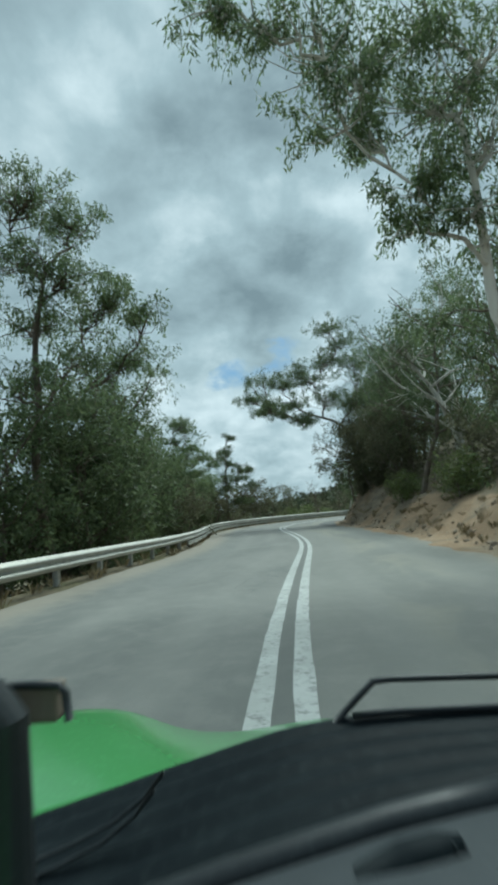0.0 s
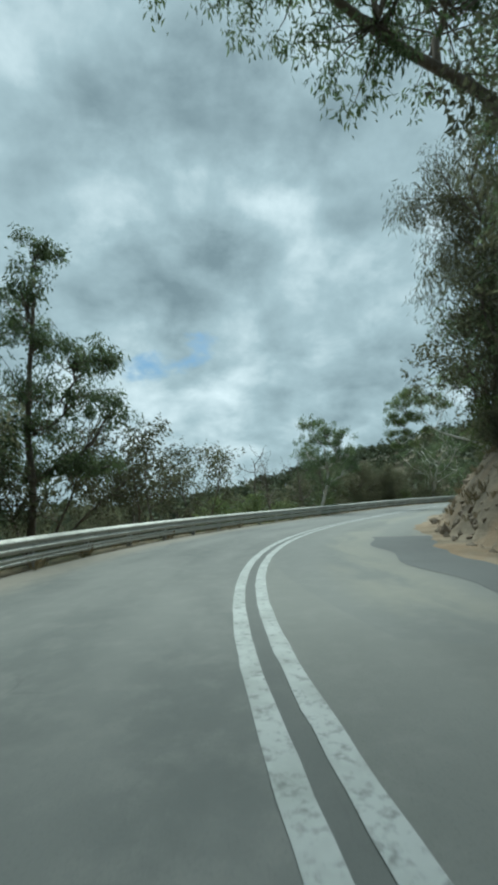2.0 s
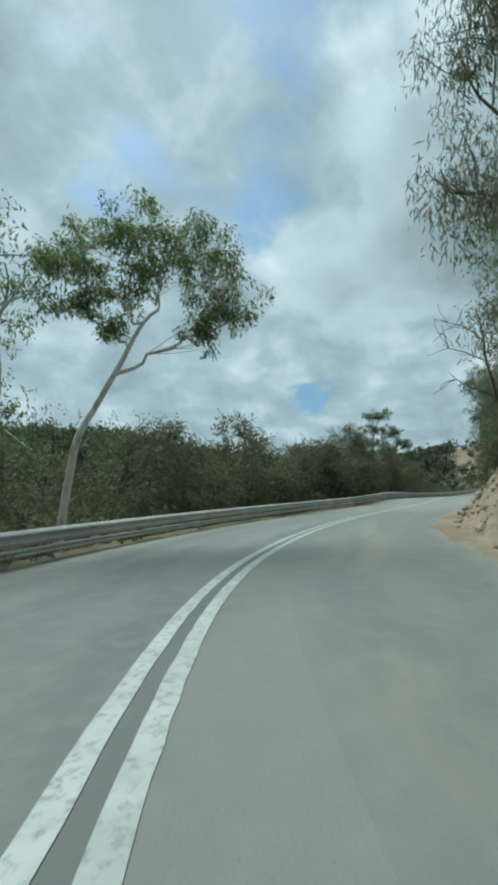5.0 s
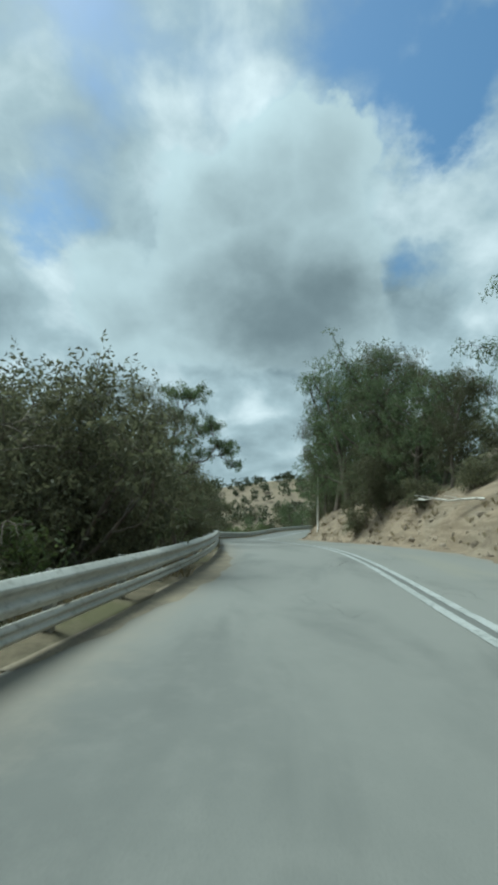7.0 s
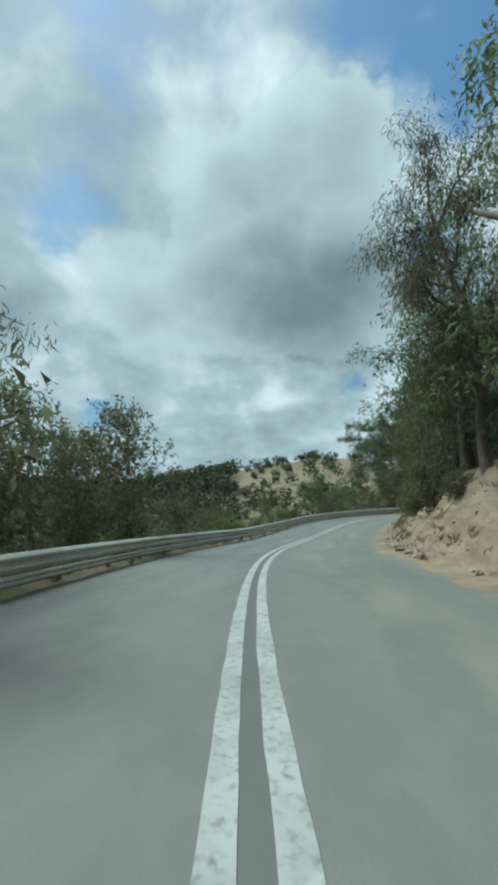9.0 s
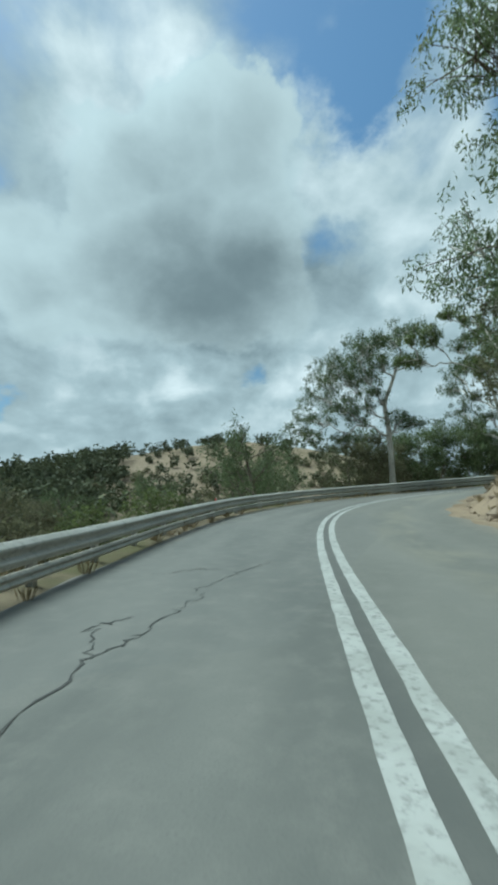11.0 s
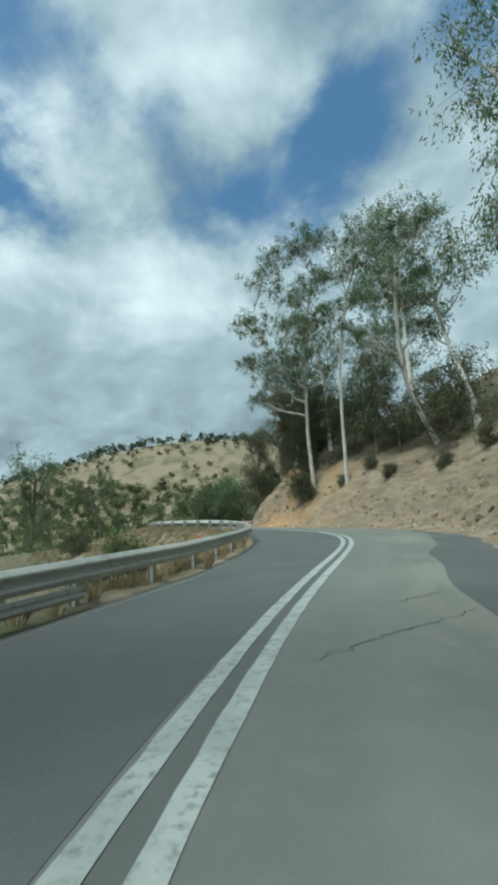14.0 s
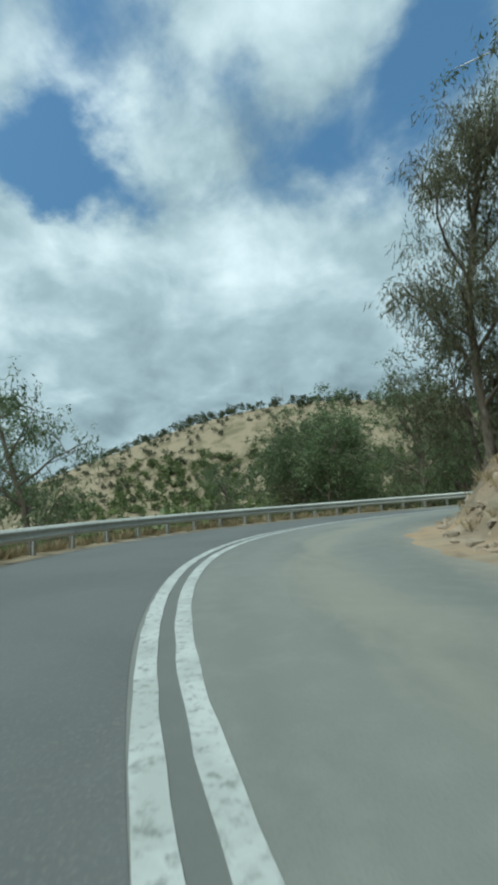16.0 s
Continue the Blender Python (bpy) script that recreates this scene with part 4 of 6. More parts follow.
HERO["overhang"] = dict(spine=((0, 0, -0.4), (0.3, 0, 2.6), (0.1, -0.3, 4.9), (-1.2, -0.9, 6.3), (-3.2, -1.7, 7.0), (-4.6, -2.3, 7.8)),
    heads=((-7.6, -4.4, 8.2, 0.97), (-6.8, -3.9, 9.6, 1.01), (-6.1, -3.6, 7.5, 1), (-5.2, -2.6, 9.5, 1.17), (-4, -2.4, 10.5, 0.98), (-4.6, -2.1, 7.8, 1.08), (-2.9, -2.4, 9.8, 1.25), (-3.5, -2.4, 6.5, 0.94), (-1.6, -1.4, 11.3, 1.42), (-1, -2, 13.9, 1.19), (-0.1, -2, 12.6, 1.07), (-1.8, -1.3, 8.3, 1.4), (0.7, -0.8, 10.8, 1.63), (0.7, -0.6, 7.7, 1.61), (-5.3, -7.4, 7.0, 0.8), (-4.6, -6.0, 6.4, 0.7), (-3.4, -4.6, 5.9, 0.7), (-6.2, -6.2, 6.6, 0.6)))
HERO["twin_lobed"] = dict(spine=((0, 0, -0.4), (0.3, -0.2, 2.4), (0.3, -0.5, 4.1), (0.5, -0.7, 6.1), (0.8, -0.9, 8)),
    heads=((1.3, -1.4, 9.4, 0.4), (1.2, -1.9, 7.9, 0.69), (0, -0.6, 7.5, 0.77), (1, -1.1, 6.9, 0.57), (2, -0.7, 6.2, 0.65), (2.9, -0.8, 6.1, 0.56), (1.5, 0.6, 5.5, 0.71), (2.8, -0.2, 4.7, 0.49), (0.3, -0.9, 5.3, 1.06), (0.7, -0.2, 4.4, 0.85), (1.7, -0.1, 3.3, 0.75), (0.1, -0.2, 3.1, 0.93), (2.1, 0.5, 3.2, 0.48)))
HERO["leaner"] = dict(spine=((0, 0, -0.4), (-0.2, -0.1, 1.8), (-0.8, -0.6, 3.4), (-1.8, -1.4, 4.2), (-3.1, -2.8, 4.8), (-4.0, -3.7, 5.2), (-4.6, -4.3, 5.7), (-5.1, -4.9, 6.4)),
    heads=((-6.5, -6.2, 7.6, 0.85), (-5.6, -5.3, 8.1, 0.9), (-6.8, -6.6, 6.4, 0.51), (-7.1, -6.8, 5.3, 0.35), (-6.8, -6.6, 4.4, 0.3), (-6.3, -6.0, 5.3, 0.45), (-5.5, -5.2, 6.5, 0.6), (-5.0, -4.7, 8.0, 0.6), (-5.7, -5.4, 4.5, 0.26), (-5.0, -4.7, 5.6, 0.35), (-4.2, -3.9, 8.1, 0.65), (-3.3, -3.0, 10.0, 0.85), (-2.8, -2.5, 9.4, 0.85), (-2.0, -1.7, 9.7, 0.6), (-3.6, -3.3, 7.7, 0.5), (-1.8, -1.4, 11.0, 0.55), (-5.9, -5.6, 6.8, 0.55), (-6.4, -6.2, 6.2, 0.45), (-7.0, -6.7, 6.9, 0.35), (-5.9, -5.6, 8.7, 0.6)))
HERO["umbrella"] = dict(spine=((0, 0, -0.4), (0.6, -0.1, 2.6), (1, -0.1, 3.8), (2, 0, 5.2), (2.5, 0.1, 6.1), (3.2, 0.2, 7)),
    heads=((0.7, -0.7, 8.3, 0.67), (0.9, -0.5, 7.2, 0.51), (1.5, -0.1, 9.1, 0.86), (2.7, 0.1, 9.3, 0.89), (3.8, 0.2, 8.7, 0.92), (4.3, 0.9, 8.4, 0.9), (5, 0.8, 7.4, 0.72), (5.1, 0.8, 6.6, 0.57), (4.6, 0.1, 6, 0.39), (2.2, 0.1, 7.4, 0.68), (1.7, 0.2, 6.5, 0.41), (3.1, 0.4, 8.1, 0.73), (0.9, -0, 8.4, 0.6)))
HERO["crooked"] = dict(spine=((0, 0, -0.4), (-3.5, -2.8, 0.6), (-3.3, -3, 2.2), (-3.2, -3.2, 3.8), (-3.2, -3.6, 5.4)),
    heads=((-5.7, -8.3, 5.9, 0.37), (-5.7, -8.7, 4.8, 0.3), (-5.8, -8, 4.7, 0.36), (-5.1, -7.5, 6.2, 0.45), (-5.6, -7.2, 5.8, 0.4), (-4.8, -6.5, 7.1, 0.41), (-4.5, -5.2, 6.7, 0.53), (-4.3, -4.8, 5.9, 0.58), (-4.6, -5.2, 4.4, 0.43), (-5.5, -4.3, 4.6, 0.37), (-4.3, -4.7, 4, 0.48), (-3.5, -4.7, 5, 0.55), (-3.4, -3, 5.2, 0.63), (-3.6, -2.9, 4, 0.55), (-3.7, -3.4, 7.8, 0.56), (-3.1, -3.2, 6.8, 0.62), (-3.4, -3.4, 2.3, 0.49), (-3.8, -3.5, 1.5, 0.34)))
HERO["dark_gum"] = dict(spine=((0, 0, -0.4), (1.3, -0.1, 2.4), (1.5, -0.2, 4.1), (1.4, -0.5, 5.8)),
    heads=((0.7, -1.1, 7.7, 0.77), (2.1, -1.5, 7, 0.72), (0.8, -0.6, 6.4, 1.01), (2.4, -0.9, 6.1, 0.75), (2.8, -0.1, 6.7, 0.66), (3.4, -0.2, 5.4, 0.57), (2.7, -0.6, 4.8, 0.85), (1.4, -0.7, 4.6, 0.97), (3.8, -0.9, 4, 0.47), (-0.5, 0.3, 5.6, 0.86), (2, -0.8, 3.1, 0.61)))
HERO["white_gum"] = dict(spine=((0, 0, -0.4), (0.3, -0.3, 3.2), (0.5, -0.6, 5.5), (0.5, -0.8, 6.7), (1.2, -0.4, 8.1), (1.8, -0.2, 10)),
    heads=((-4.5, -4.6, 5.3, 1.02), (-3.8, -3.5, 6.2, 1.19), (-2.8, -3.3, 7.5, 1.27), (-2.7, -3.1, 9.1, 1.29), (-0.9, -3.8, 9.5, 0.86), (-1.4, -2.2, 8.4, 1.26), (-0.6, -2, 10, 1.32), (0.8, -2, 10.4, 1.26), (1.8, -1.1, 10.6, 1.19), (1.9, 0.8, 11.6, 0.99), (1.3, -1.5, 9, 0.95), (2.2, -0.1, 9.3, 0.74), (0, -1.9, 8.5, 1.05), (-1.1, -3.1, 6.4, 0.83), (-0.1, -1.9, 6.4, 0.88), (-2.3, -2.2, 4.6, 0.61), (1.5, -0.2, 5.4, 0.78), (1.5, 0.7, 5.1, 0.66), (0.9, -1.9, 7.2, 0.67), (-3.1, -4.2, 4.5, 0.7), (-1.6, -1.8, 5.8, 0.73)))
HERO["many_limbed"] = dict(spine=((0, 0, -0.4), (-0, -0.5, 2.5), (0.2, -0.9, 5.3), (0.2, -1.4, 7.9), (0.4, -1.6, 9.9), (0.9, -1.6, 11.2)),
    heads=((-3.1, -2.1, 10, 1.01), (-3.4, -2.2, 8.5, 0.89), (0.2, -2.9, 9.5, 0.9), (2.4, -1.4, 10.8, 0.94), (2.4, -1.7, 9.2, 0.73), (3.1, -0.8, 10.3, 0.95), (4.3, -0.4, 10.3, 0.81), (4.6, -0.7, 8.9, 0.73), (5.3, 0.2, 9.7, 0.65), (5.3, 0.7, 8.6, 0.48), (3.1, -1, 8.4, 0.74), (-0.2, -3.6, 11.2, 0.52), (0, -2.9, 11.9, 0.5), (2.1, -1.8, 13.5, 0.46), (0.7, -2.2, 12.4, 0.41), (-3.4, -1.7, 6.8, 0.84), (-1.5, -1.7, 7.6, 0.73), (0.8, -0.9, 8.1, 0.76), (2.3, -0.6, 5.9, 0.68), (0.6, -2.1, 5.7, 0.72), (-1.5, -2.4, 5.3, 0.72)))
HERO["slim"] = dict(spine=((0, 0, -0.4), (0.1, -1, 5), (0.2, -1.2, 6.1), (0.5, -1.3, 7.3), (1, -1.3, 8.4)),
    heads=((-0.2, -2.2, 9.4, 0.65), (0.6, -1.8, 9.5, 0.56), (-1.1, -1.9, 9.5, 0.52), (1, -1.1, 9.7, 0.65), (2.3, -1.5, 9.1, 0.64), (0.5, -2.1, 8.7, 0.33), (2.3, -1.1, 9, 0.34)))
HERO["spreading"] = dict(spine=((0, 0, -0.4), (-0.9, -1.1, 3.9), (-1, -1.5, 5.8), (-1.2, -1.9, 7.1), (-1.4, -2.1, 8.2)),
    heads=((-4.5, -3.6, 7.3, 0.46), (-4.4, -3.6, 6.5, 0.34), (-3.6, -3.7, 7.7, 0.59), (-3.9, -3.6, 7.1, 0.44), (-3, -3.4, 8.3, 0.61), (-3.3, -3.2, 7.5, 0.43), (-2.2, -2.5, 9.2, 0.71), (-1.6, -2.7, 8.4, 0.62), (-0.8, -2.2, 8.9, 0.64), (-3.3, -1.9, 5.6, 0.33), (-2.7, -1.8, 5.9, 0.38), (-2, -1.3, 6.1, 0.39), (-1, -1.1, 6.1, 0.62), (-2.7, -2.8, 8.2, 0.48)))
HERO["pale_a"] = dict(spine=((0, 0, -0.4), (-0.8, -0.6, 4.6), (-1.3, -1.3, 8.8), (-1.4, -2.2, 12.9), (-1.4, -3.1, 16.3)),
    heads=((-5, -1.5, 16.4, 1.25), (-3.3, -1.1, 18.7, 1.17), (-2.7, -3.7, 18.5, 1.44), (-1.6, -4.6, 18.7, 1.23), (-4.8, 1, 13.7, 1.17), (-5.9, 0.1, 9.8, 0.75), (-5, -0.5, 12, 1.11), (-3.5, -2, 12, 1.36), (-3.5, -0, 9.9, 1.59), (-2.7, 1.2, 8.7, 1.25), (-1.5, -1.4, 10.2, 1.49), (-1.6, -2.9, 12.5, 1.31), (-3.2, 1.9, 7.3, 0.81), (-2.6, -2.2, 14.9, 1.26), (-1.3, -3.9, 15.8, 1.17), (-1.2, -1, 8.1, 1.14)))
HERO["pale_b"] = dict(spine=((0, 0, -0.4), (-0.6, -0.8, 5), (-1, -1.5, 8.8), (-0.9, -2.6, 13.2), (-0.3, -3.7, 16.3)),
    heads=((-1, -1.6, 15.7, 1.22), (-1, -3.1, 12.8, 1.13), (-1, -3.9, 15.4, 1.41), (-0.4, -4.9, 17.5, 1.5), (-0.3, -3, 17.9, 1.2), (0.4, -5.1, 16.2, 1.4), (-1.4, -1.1, 12.8, 0.87), (0.7, -2.9, 14.2, 1.12), (-0.9, -2.4, 11.1, 0.89)))
HERO["pale_c"] = dict(spine=((0, 0, -0.4), (-2.2, -0.1, 3.6), (-2.8, -0.9, 8), (-2.8, -1.4, 10.6), (-2.4, -2, 12.9)),
    heads=((-3.4, -1.5, 13.5, 1.21), (-2.5, -2.1, 14.4, 1.2), (-1.6, -2.3, 13.1, 1.19), (-4, -2.5, 10, 1.11), (-0.9, -1.8, 10.6, 1.06), (-3.2, 0.3, 10.3, 1.01), (-2.2, -1.5, 8.5, 1.04), (-2, -3.7, 13, 1.11), (-5, -0.7, 6.6, 0.81), (-0.3, -0.2, 7.9, 0.9)))
HERO["valley_gum"] = dict(spine=((0, 0, -0.4), (-0.5, -0.4, 2.9), (-0.7, -0.8, 5.2), (-0.4, -1.2, 7.2), (-0.1, -1.5, 9.2)),
    heads=((-0.4, -2.2, 10.5, 0.89), (0.9, -2.9, 10.3, 0.69), (1.1, -1.6, 10.9, 0.61), (-0.2, -1.9, 8.9, 1), (1.1, -1.9, 8.7, 0.89), (2.2, -2.2, 8.5, 0.48), (1.7, -0.6, 8.3, 0.93), (2.8, -1.6, 7.3, 0.59), (3.3, -1.7, 6.8, 0.62), (-0.1, -1, 7.3, 1.05), (1.5, -1.2, 6.5, 0.7), (3.8, -1.1, 5.9, 0.34), (-0.9, -0.5, 6, 0.86)))
HERO["roadside"] = dict(spine=((0, 0, -0.4), (-0.6, -0.6, 3.7), (-0.2, -0.9, 6.1), (-0.2, -1.2, 8.3), (0.4, -1.5, 10.6)),
    heads=((-0.7, -1.8, 12.8, 1.01), (0.3, -1.8, 12.8, 0.91), (0.7, -0.8, 12.4, 1), (-0.9, -1.1, 11, 1.31), (0.9, -1.4, 10.2, 1.26), (-0.6, -0.6, 9, 1.33), (1.7, -1, 9, 0.95), (2.5, -1.2, 9.2, 0.61), (3.7, -1.5, 8.5, 0.52), (1.1, -0.5, 7.6, 1.02), (2.4, 0.4, 7.8, 0.78), (-1.2, -0.7, 6.9, 1.03), (-0.1, 0.2, 6.2, 0.97)))
for key, label, bark, leaf, girth, seed in (
    ("canopy", "tall gum tree whose crown spreads over the road", M_BARK_W, M_LEAF, 0.20, 85),
    ("roadside", "dense gum tree beside the guard rail", M_BARK_D, M_LEAF, 0.20, 95),
    ("twin_lobed", "leafy gum tree below the guard rail", M_BARK_D, M_LEAF, 0.16, 98),
    ("dark_gum", "dense dark gum tree with several pale stems", M_BARK_W, M_LEAF, 0.17, 91),
    ("overhang", "gum tree with a limb hanging over the road", M_BARK_D, M_LEAF, 0.20, 77),
    ("leaner", "pale gum tree leaning far out over the road", M_BARK_W, M_LEAF_G, 0.15, 72),
    ("umbrella", "umbrella-crowned gum tree on a crooked pale trunk", M_BARK_W, M_LEAF_G, 0.15, 58),
    ("crooked", "gum tree with layered crown reaching over the bend", M_BARK_W, M_LEAF_G, 0.18, 61),
    ("white_gum", "large white-barked gum tree with a wide layered crown", M_BARK_W, M_LEAF, 0.26, 66),
    ("many_limbed", "old gum tree with many crooked pale limbs", M_BARK_W, M_LEAF, 0.22, 13),
    ("slim", "slim forked gum tree with a small flat crown", M_BARK_W, M_LEAF, 0.09, 19),
    ("spreading", "gum tree with long bare limbs over the road", M_BARK_W, M_LEAF, 0.17, 27),
    ("pale_a", "tall white-trunked gum tree on the bank", M_BARK_W, M_LEAF, 0.20, 35),
    ("pale_b", "tall slim white-trunked gum tree on the bank", M_BARK_W, M_LEAF, 0.17, 39),
    ("pale_c", "tall many-stemmed gum tree on the bank", M_BARK_W, M_LEAF, 0.19, 41),
    ("valley_gum", "leafy gum tree below the guard rail", M_BARK_D, M_LEAF, 0.20, 53),
):
    tree_kind(key, "gum_tree", label, bark, leaf, seed=seed, tall=10, trunk_r=0.85 * girth, fork=0.3, spread=4, clump=0.5, leaves=72, size=(0.17, 0.048), droop=0.95, **HERO[key])
tree_kind("wattle_a", "wattle_tree", "dense dull green wattle scrub tree", M_BARK_D, M_LEAF_D, seed=81, tall=4.6, trunk_r=0.07, fork=0.15, spread=2.2, limbs=6, twigs=3, clump=0.72, leaves=42, size=(0.17, 0.075), droop=0.3, low=1.2, stems=2)
tree_kind("wattle_tall", "wattle_tree", "tall dense dull green wattle with many stems", M_BARK_D, M_LEAF_D, seed=87, tall=6.6, trunk_r=0.08, fork=0.25, spread=2.6, limbs=8, twigs=4, clump=0.75, leaves=70, size=(0.17, 0.07), droop=0.3, low=1.4, stems=2)
tree_kind("wattle_green", "wattle_tree", "dense olive-green wattle thicket tree", M_BARK_D, M_LEAF, seed=89, tall=6.6, trunk_r=0.08, fork=0.25, spread=2.6, limbs=8, twigs=4, clump=0.75, leaves=70, size=(0.17, 0.07), droop=0.3, low=1.4, stems=2)
tree_kind("wattle_b", "wattle_tree", "bushy dull olive wattle tree with thin stems", M_BARK_D, M_LEAF_D, seed=92, tall=5.4, trunk_r=0.065, fork=0.4, spread=2.2, limbs=6, twigs=3, clump=0.68, leaves=36, size=(0.17, 0.075), droop=0.4, low=0.4, stems=3)
tree_kind("sheoak", "sheoak_tree", "dark drooping fine-leaved sheoak tree", M_BARK_D, M_LEAF_D, seed=101, tall=7.5, trunk_r=0.12, fork=0.2, spread=2.4, limbs=11, twigs=4, rise=0.9, clump=0.68, leaves=80, size=(0.27, 0.034), droop=1.3, low=0.8)
tree_kind("green_bush", "shrub", "rounded leafy mid-green shrub", M_BARK_D, M_LEAF_G, category="shrub", seed=113, tall=2.6, trunk_r=0.05, fork=0.1, spread=1.6, limbs=6, twigs=3, clump=0.55, leaves=30, size=(0.22, 0.08), droop=0.2, low=1.0, stems=2)
tree_kind("olive_bush", "shrub", "low leafy olive-brown shrub", M_BARK_D, M_LEAF_D, category="shrub", seed=121, tall=1.7, trunk_r=0.04, fork=0.1, spread=1.3, limbs=5, twigs=3, clump=0.48, leaves=28, size=(0.2, 0.07), droop=0.1, low=0.9, stems=2)
tree_kind("dry_tree", "gum_tree", "gum sapling with rust-brown dying leaves", M_BARK_D, M_LEAF_B, seed=133, tall=6.0, trunk_r=0.10, fork=0.4, spread=1.8, limbs=6, twigs=4, clump=0.7, leaves=50, **G)
tree_kind("dead_tree", "dead_tree", "bare dead grey tree with crooked branches", M_BARK_D, M_LEAF_D, seed=141, tall=8.0, trunk_r=0.12, fork=0.35, spread=3.6, limbs=8, twigs=6, rise=0.5, crook=0.12, bare=True)


def foliage_mass(name, label, category, places, mat, seed, count=40, leaf=0.6):
    """Far shrubs and crowns, too many and too far to count: one sheet of leaves. places: x, y, z, width, height."""
    rng = np.random.default_rng(seed)
    C, R = [], []
    for x, y, z, w, h in places:
        k = 6
        a = rng.uniform(0, 6.283, k)
        r = w * 0.24 * np.sqrt(rng.random(k))
        C.append(np.stack([x + np.cos(a) * r, y + np.sin(a) * r, z + h * rng.uniform(0.35, 0.68, k)], 1))
        R.append(np.full(k, w * 0.27) * rng.uniform(0.75, 1.2, k))
    C, R = np.concatenate(C), np.concatenate(R)
    v, f = leaf_arrays(rng, C, R, count // 6, leaf, leaf * 0.8, 0.1, 0.8)
    return tagged(new(name, from_arrays(name, v, f, mat)), label, category, kind="stuff")


# ---- build the setting ----
build_ground()
build_road()
guard_rail(ROAD_S[0] + 2, S_LAST - 4, rail_off, RAIL_TOP, "galvanised steel guard rail on steel posts along the road edge", lower=LOWER_RAIL)
guard_rail(59.0, 75.0, lambda s: 4.2 + 0.10 * max(0.0, 62.5 - s) ** 1.6, RAIL_TOP, "short galvanised guard rail at a gully by the road", face=-1)


# ---- planting ----
def belt(seed, s0, s1, o0, o1, step, kinds, lo=0.8, hi=1.2):
    """A row of mixed trees or shrubs between two distances from the road."""
    rng = random.Random(seed)
    s = s0
    while s < s1:
        plant(rng.choice(kinds), s + rng.uniform(-0.4, 0.4) * step, rng.uniform(o0, o1), rng.uniform(lo, hi), rng.uniform(0, 360), rng.uniform(-4, 4))
        s += step * rng.uniform(0.75, 1.25)


# first stretch, valley side
plant("roadside", 14.5, -7.8)
plant("gum_big", 17.5, -9.4, 0.82, 70)
plant("wattle_green", 12.5, -8.6, 1.1, 20)
plant("wattle_green", 17.0, -8.4, 1.15, 200)
plant("wattle_green", 21.5, -8.4, 1.1, 120)
plant("wattle_green", 25.5, -8.6, 1.1, 300)
plant("gum_c", 10.0, -9.5, 1.1, 60)
plant("gum_big", 21.5, -9.0, 1.00, 130)
plant("gum_b", 26.5, -10.0, 1.1, 10)
plant("gum_big", 31.0, -9.0, 0.90, 190)
plant("twin_lobed", 44.0, -7.5)
plant("wattle_green", 30.0, -8.4, 1.15, 40)
plant("wattle_green", 34.0, -8.2, 1.2, 140)
plant("wattle_green", 38.5, -8.6, 1.1, 260)
plant("wattle_green", 42.0, -9.2, 1.0, 320)
plant("roadside", 35.5, -7.8, 0.72, 30)
plant("gum_c", 40.5, -9.5, 1.1, 20)
belt(1, 6, 46, -14, -9, 4.2, ("wattle_a", "wattle_b", "gum_c", "wattle_a"), 1.1, 1.45)
belt(2, 12, 50, -22, -15, 10, ("gum_c", "gum_b"), 1.1, 1.4)
belt(3, 20, 60, -8.6, -7.2, 3.4, ("olive_bush", "green_bush", "wattle_b"), 0.8, 1.1)
belt(4, 47, 62, -24, -11, 3.0, ("wattle_b", "wattle_a", "olive_bush"), 0.7, 1.0)
# first stretch, bank side
plant("canopy", 10.5, 7.2)
plant("gum_c", 13.0, 7.2, 1.05, 15)
plant("gum_c", 17.0, 8.4, 1.0, 70)
plant("gum_b", 24.0, 9.0, 1.1, 60)
plant("dead_tree", 25.0, 6.9, 1.35, 200)
plant("overhang", 40.5, 6.0)
plant("gum_a", 41.5, 8.0, 1.35, 70)
plant("gum_tall_b", 40.0, 9.5, 1.0, 170)
plant("gum_big", 31.0, 8.6, 0.90, 300)
plant("sheoak", 38.0, 6.3, 0.95, 200)
plant("wattle_tall", 36.0, 6.0, 0.95, 20)
plant("wattle_tall", 33.0, 6.6, 0.9, 140)
plant("sheoak_big", 52.5, 6.6, 1.01, 90)
plant("sheoak_big", 49.0, 8.0, 0.92, 240)
plant("gum_big", 45.0, 7.6, 0.93, 20)
belt(5, 10, 57, 7.5, 10.5, 3.2, ("wattle_a", "gum_c", "wattle_b", "wattle_a"), 0.9, 1.2)
belt(6, 6, 60, 12, 18, 13, ("gum_a", "gum_c", "gum_tall_b"), 1.0, 1.3)
# the right-hand bend, valley side
plant("dead_tree", 60.0, -8.0, 0.72, 330)
plant("dead_tree", 63.5, -8.2, 0.68, 130)
plant("gum_c", 74.0, -9.0, 1.05, 30)
plant("dark_gum", 68.0, -7.2)
plant("sheoak", 77.0, -7.7, 0.78, 120)
plant("green_bush", 84.0, -7.1, 0.85, 10)
plant("wattle_tall", 81.0, -8.4, 0.8, 120)
plant("dead_tree", 69.0, -8.0, 0.75, 100)
plant("umbrella", 92.5, -6.5)
plant("gum_b", 91.1, -10.6, 1.3, 250)
plant("gum_c", 95.0, -14.5, 1.15, 30)
plant("dead_tree", 88.0, -9.0, 0.9, 20)
plant("dead_tree", 84.5, -8.4, 0.6, 130)
plant("sheoak", 108.0, -16.0, 1.1, 20)
plant("dead_tree", 108.0, -8.0, 0.62, 160)
plant("dead_tree", 113.0, -8.2, 0.6, 60)
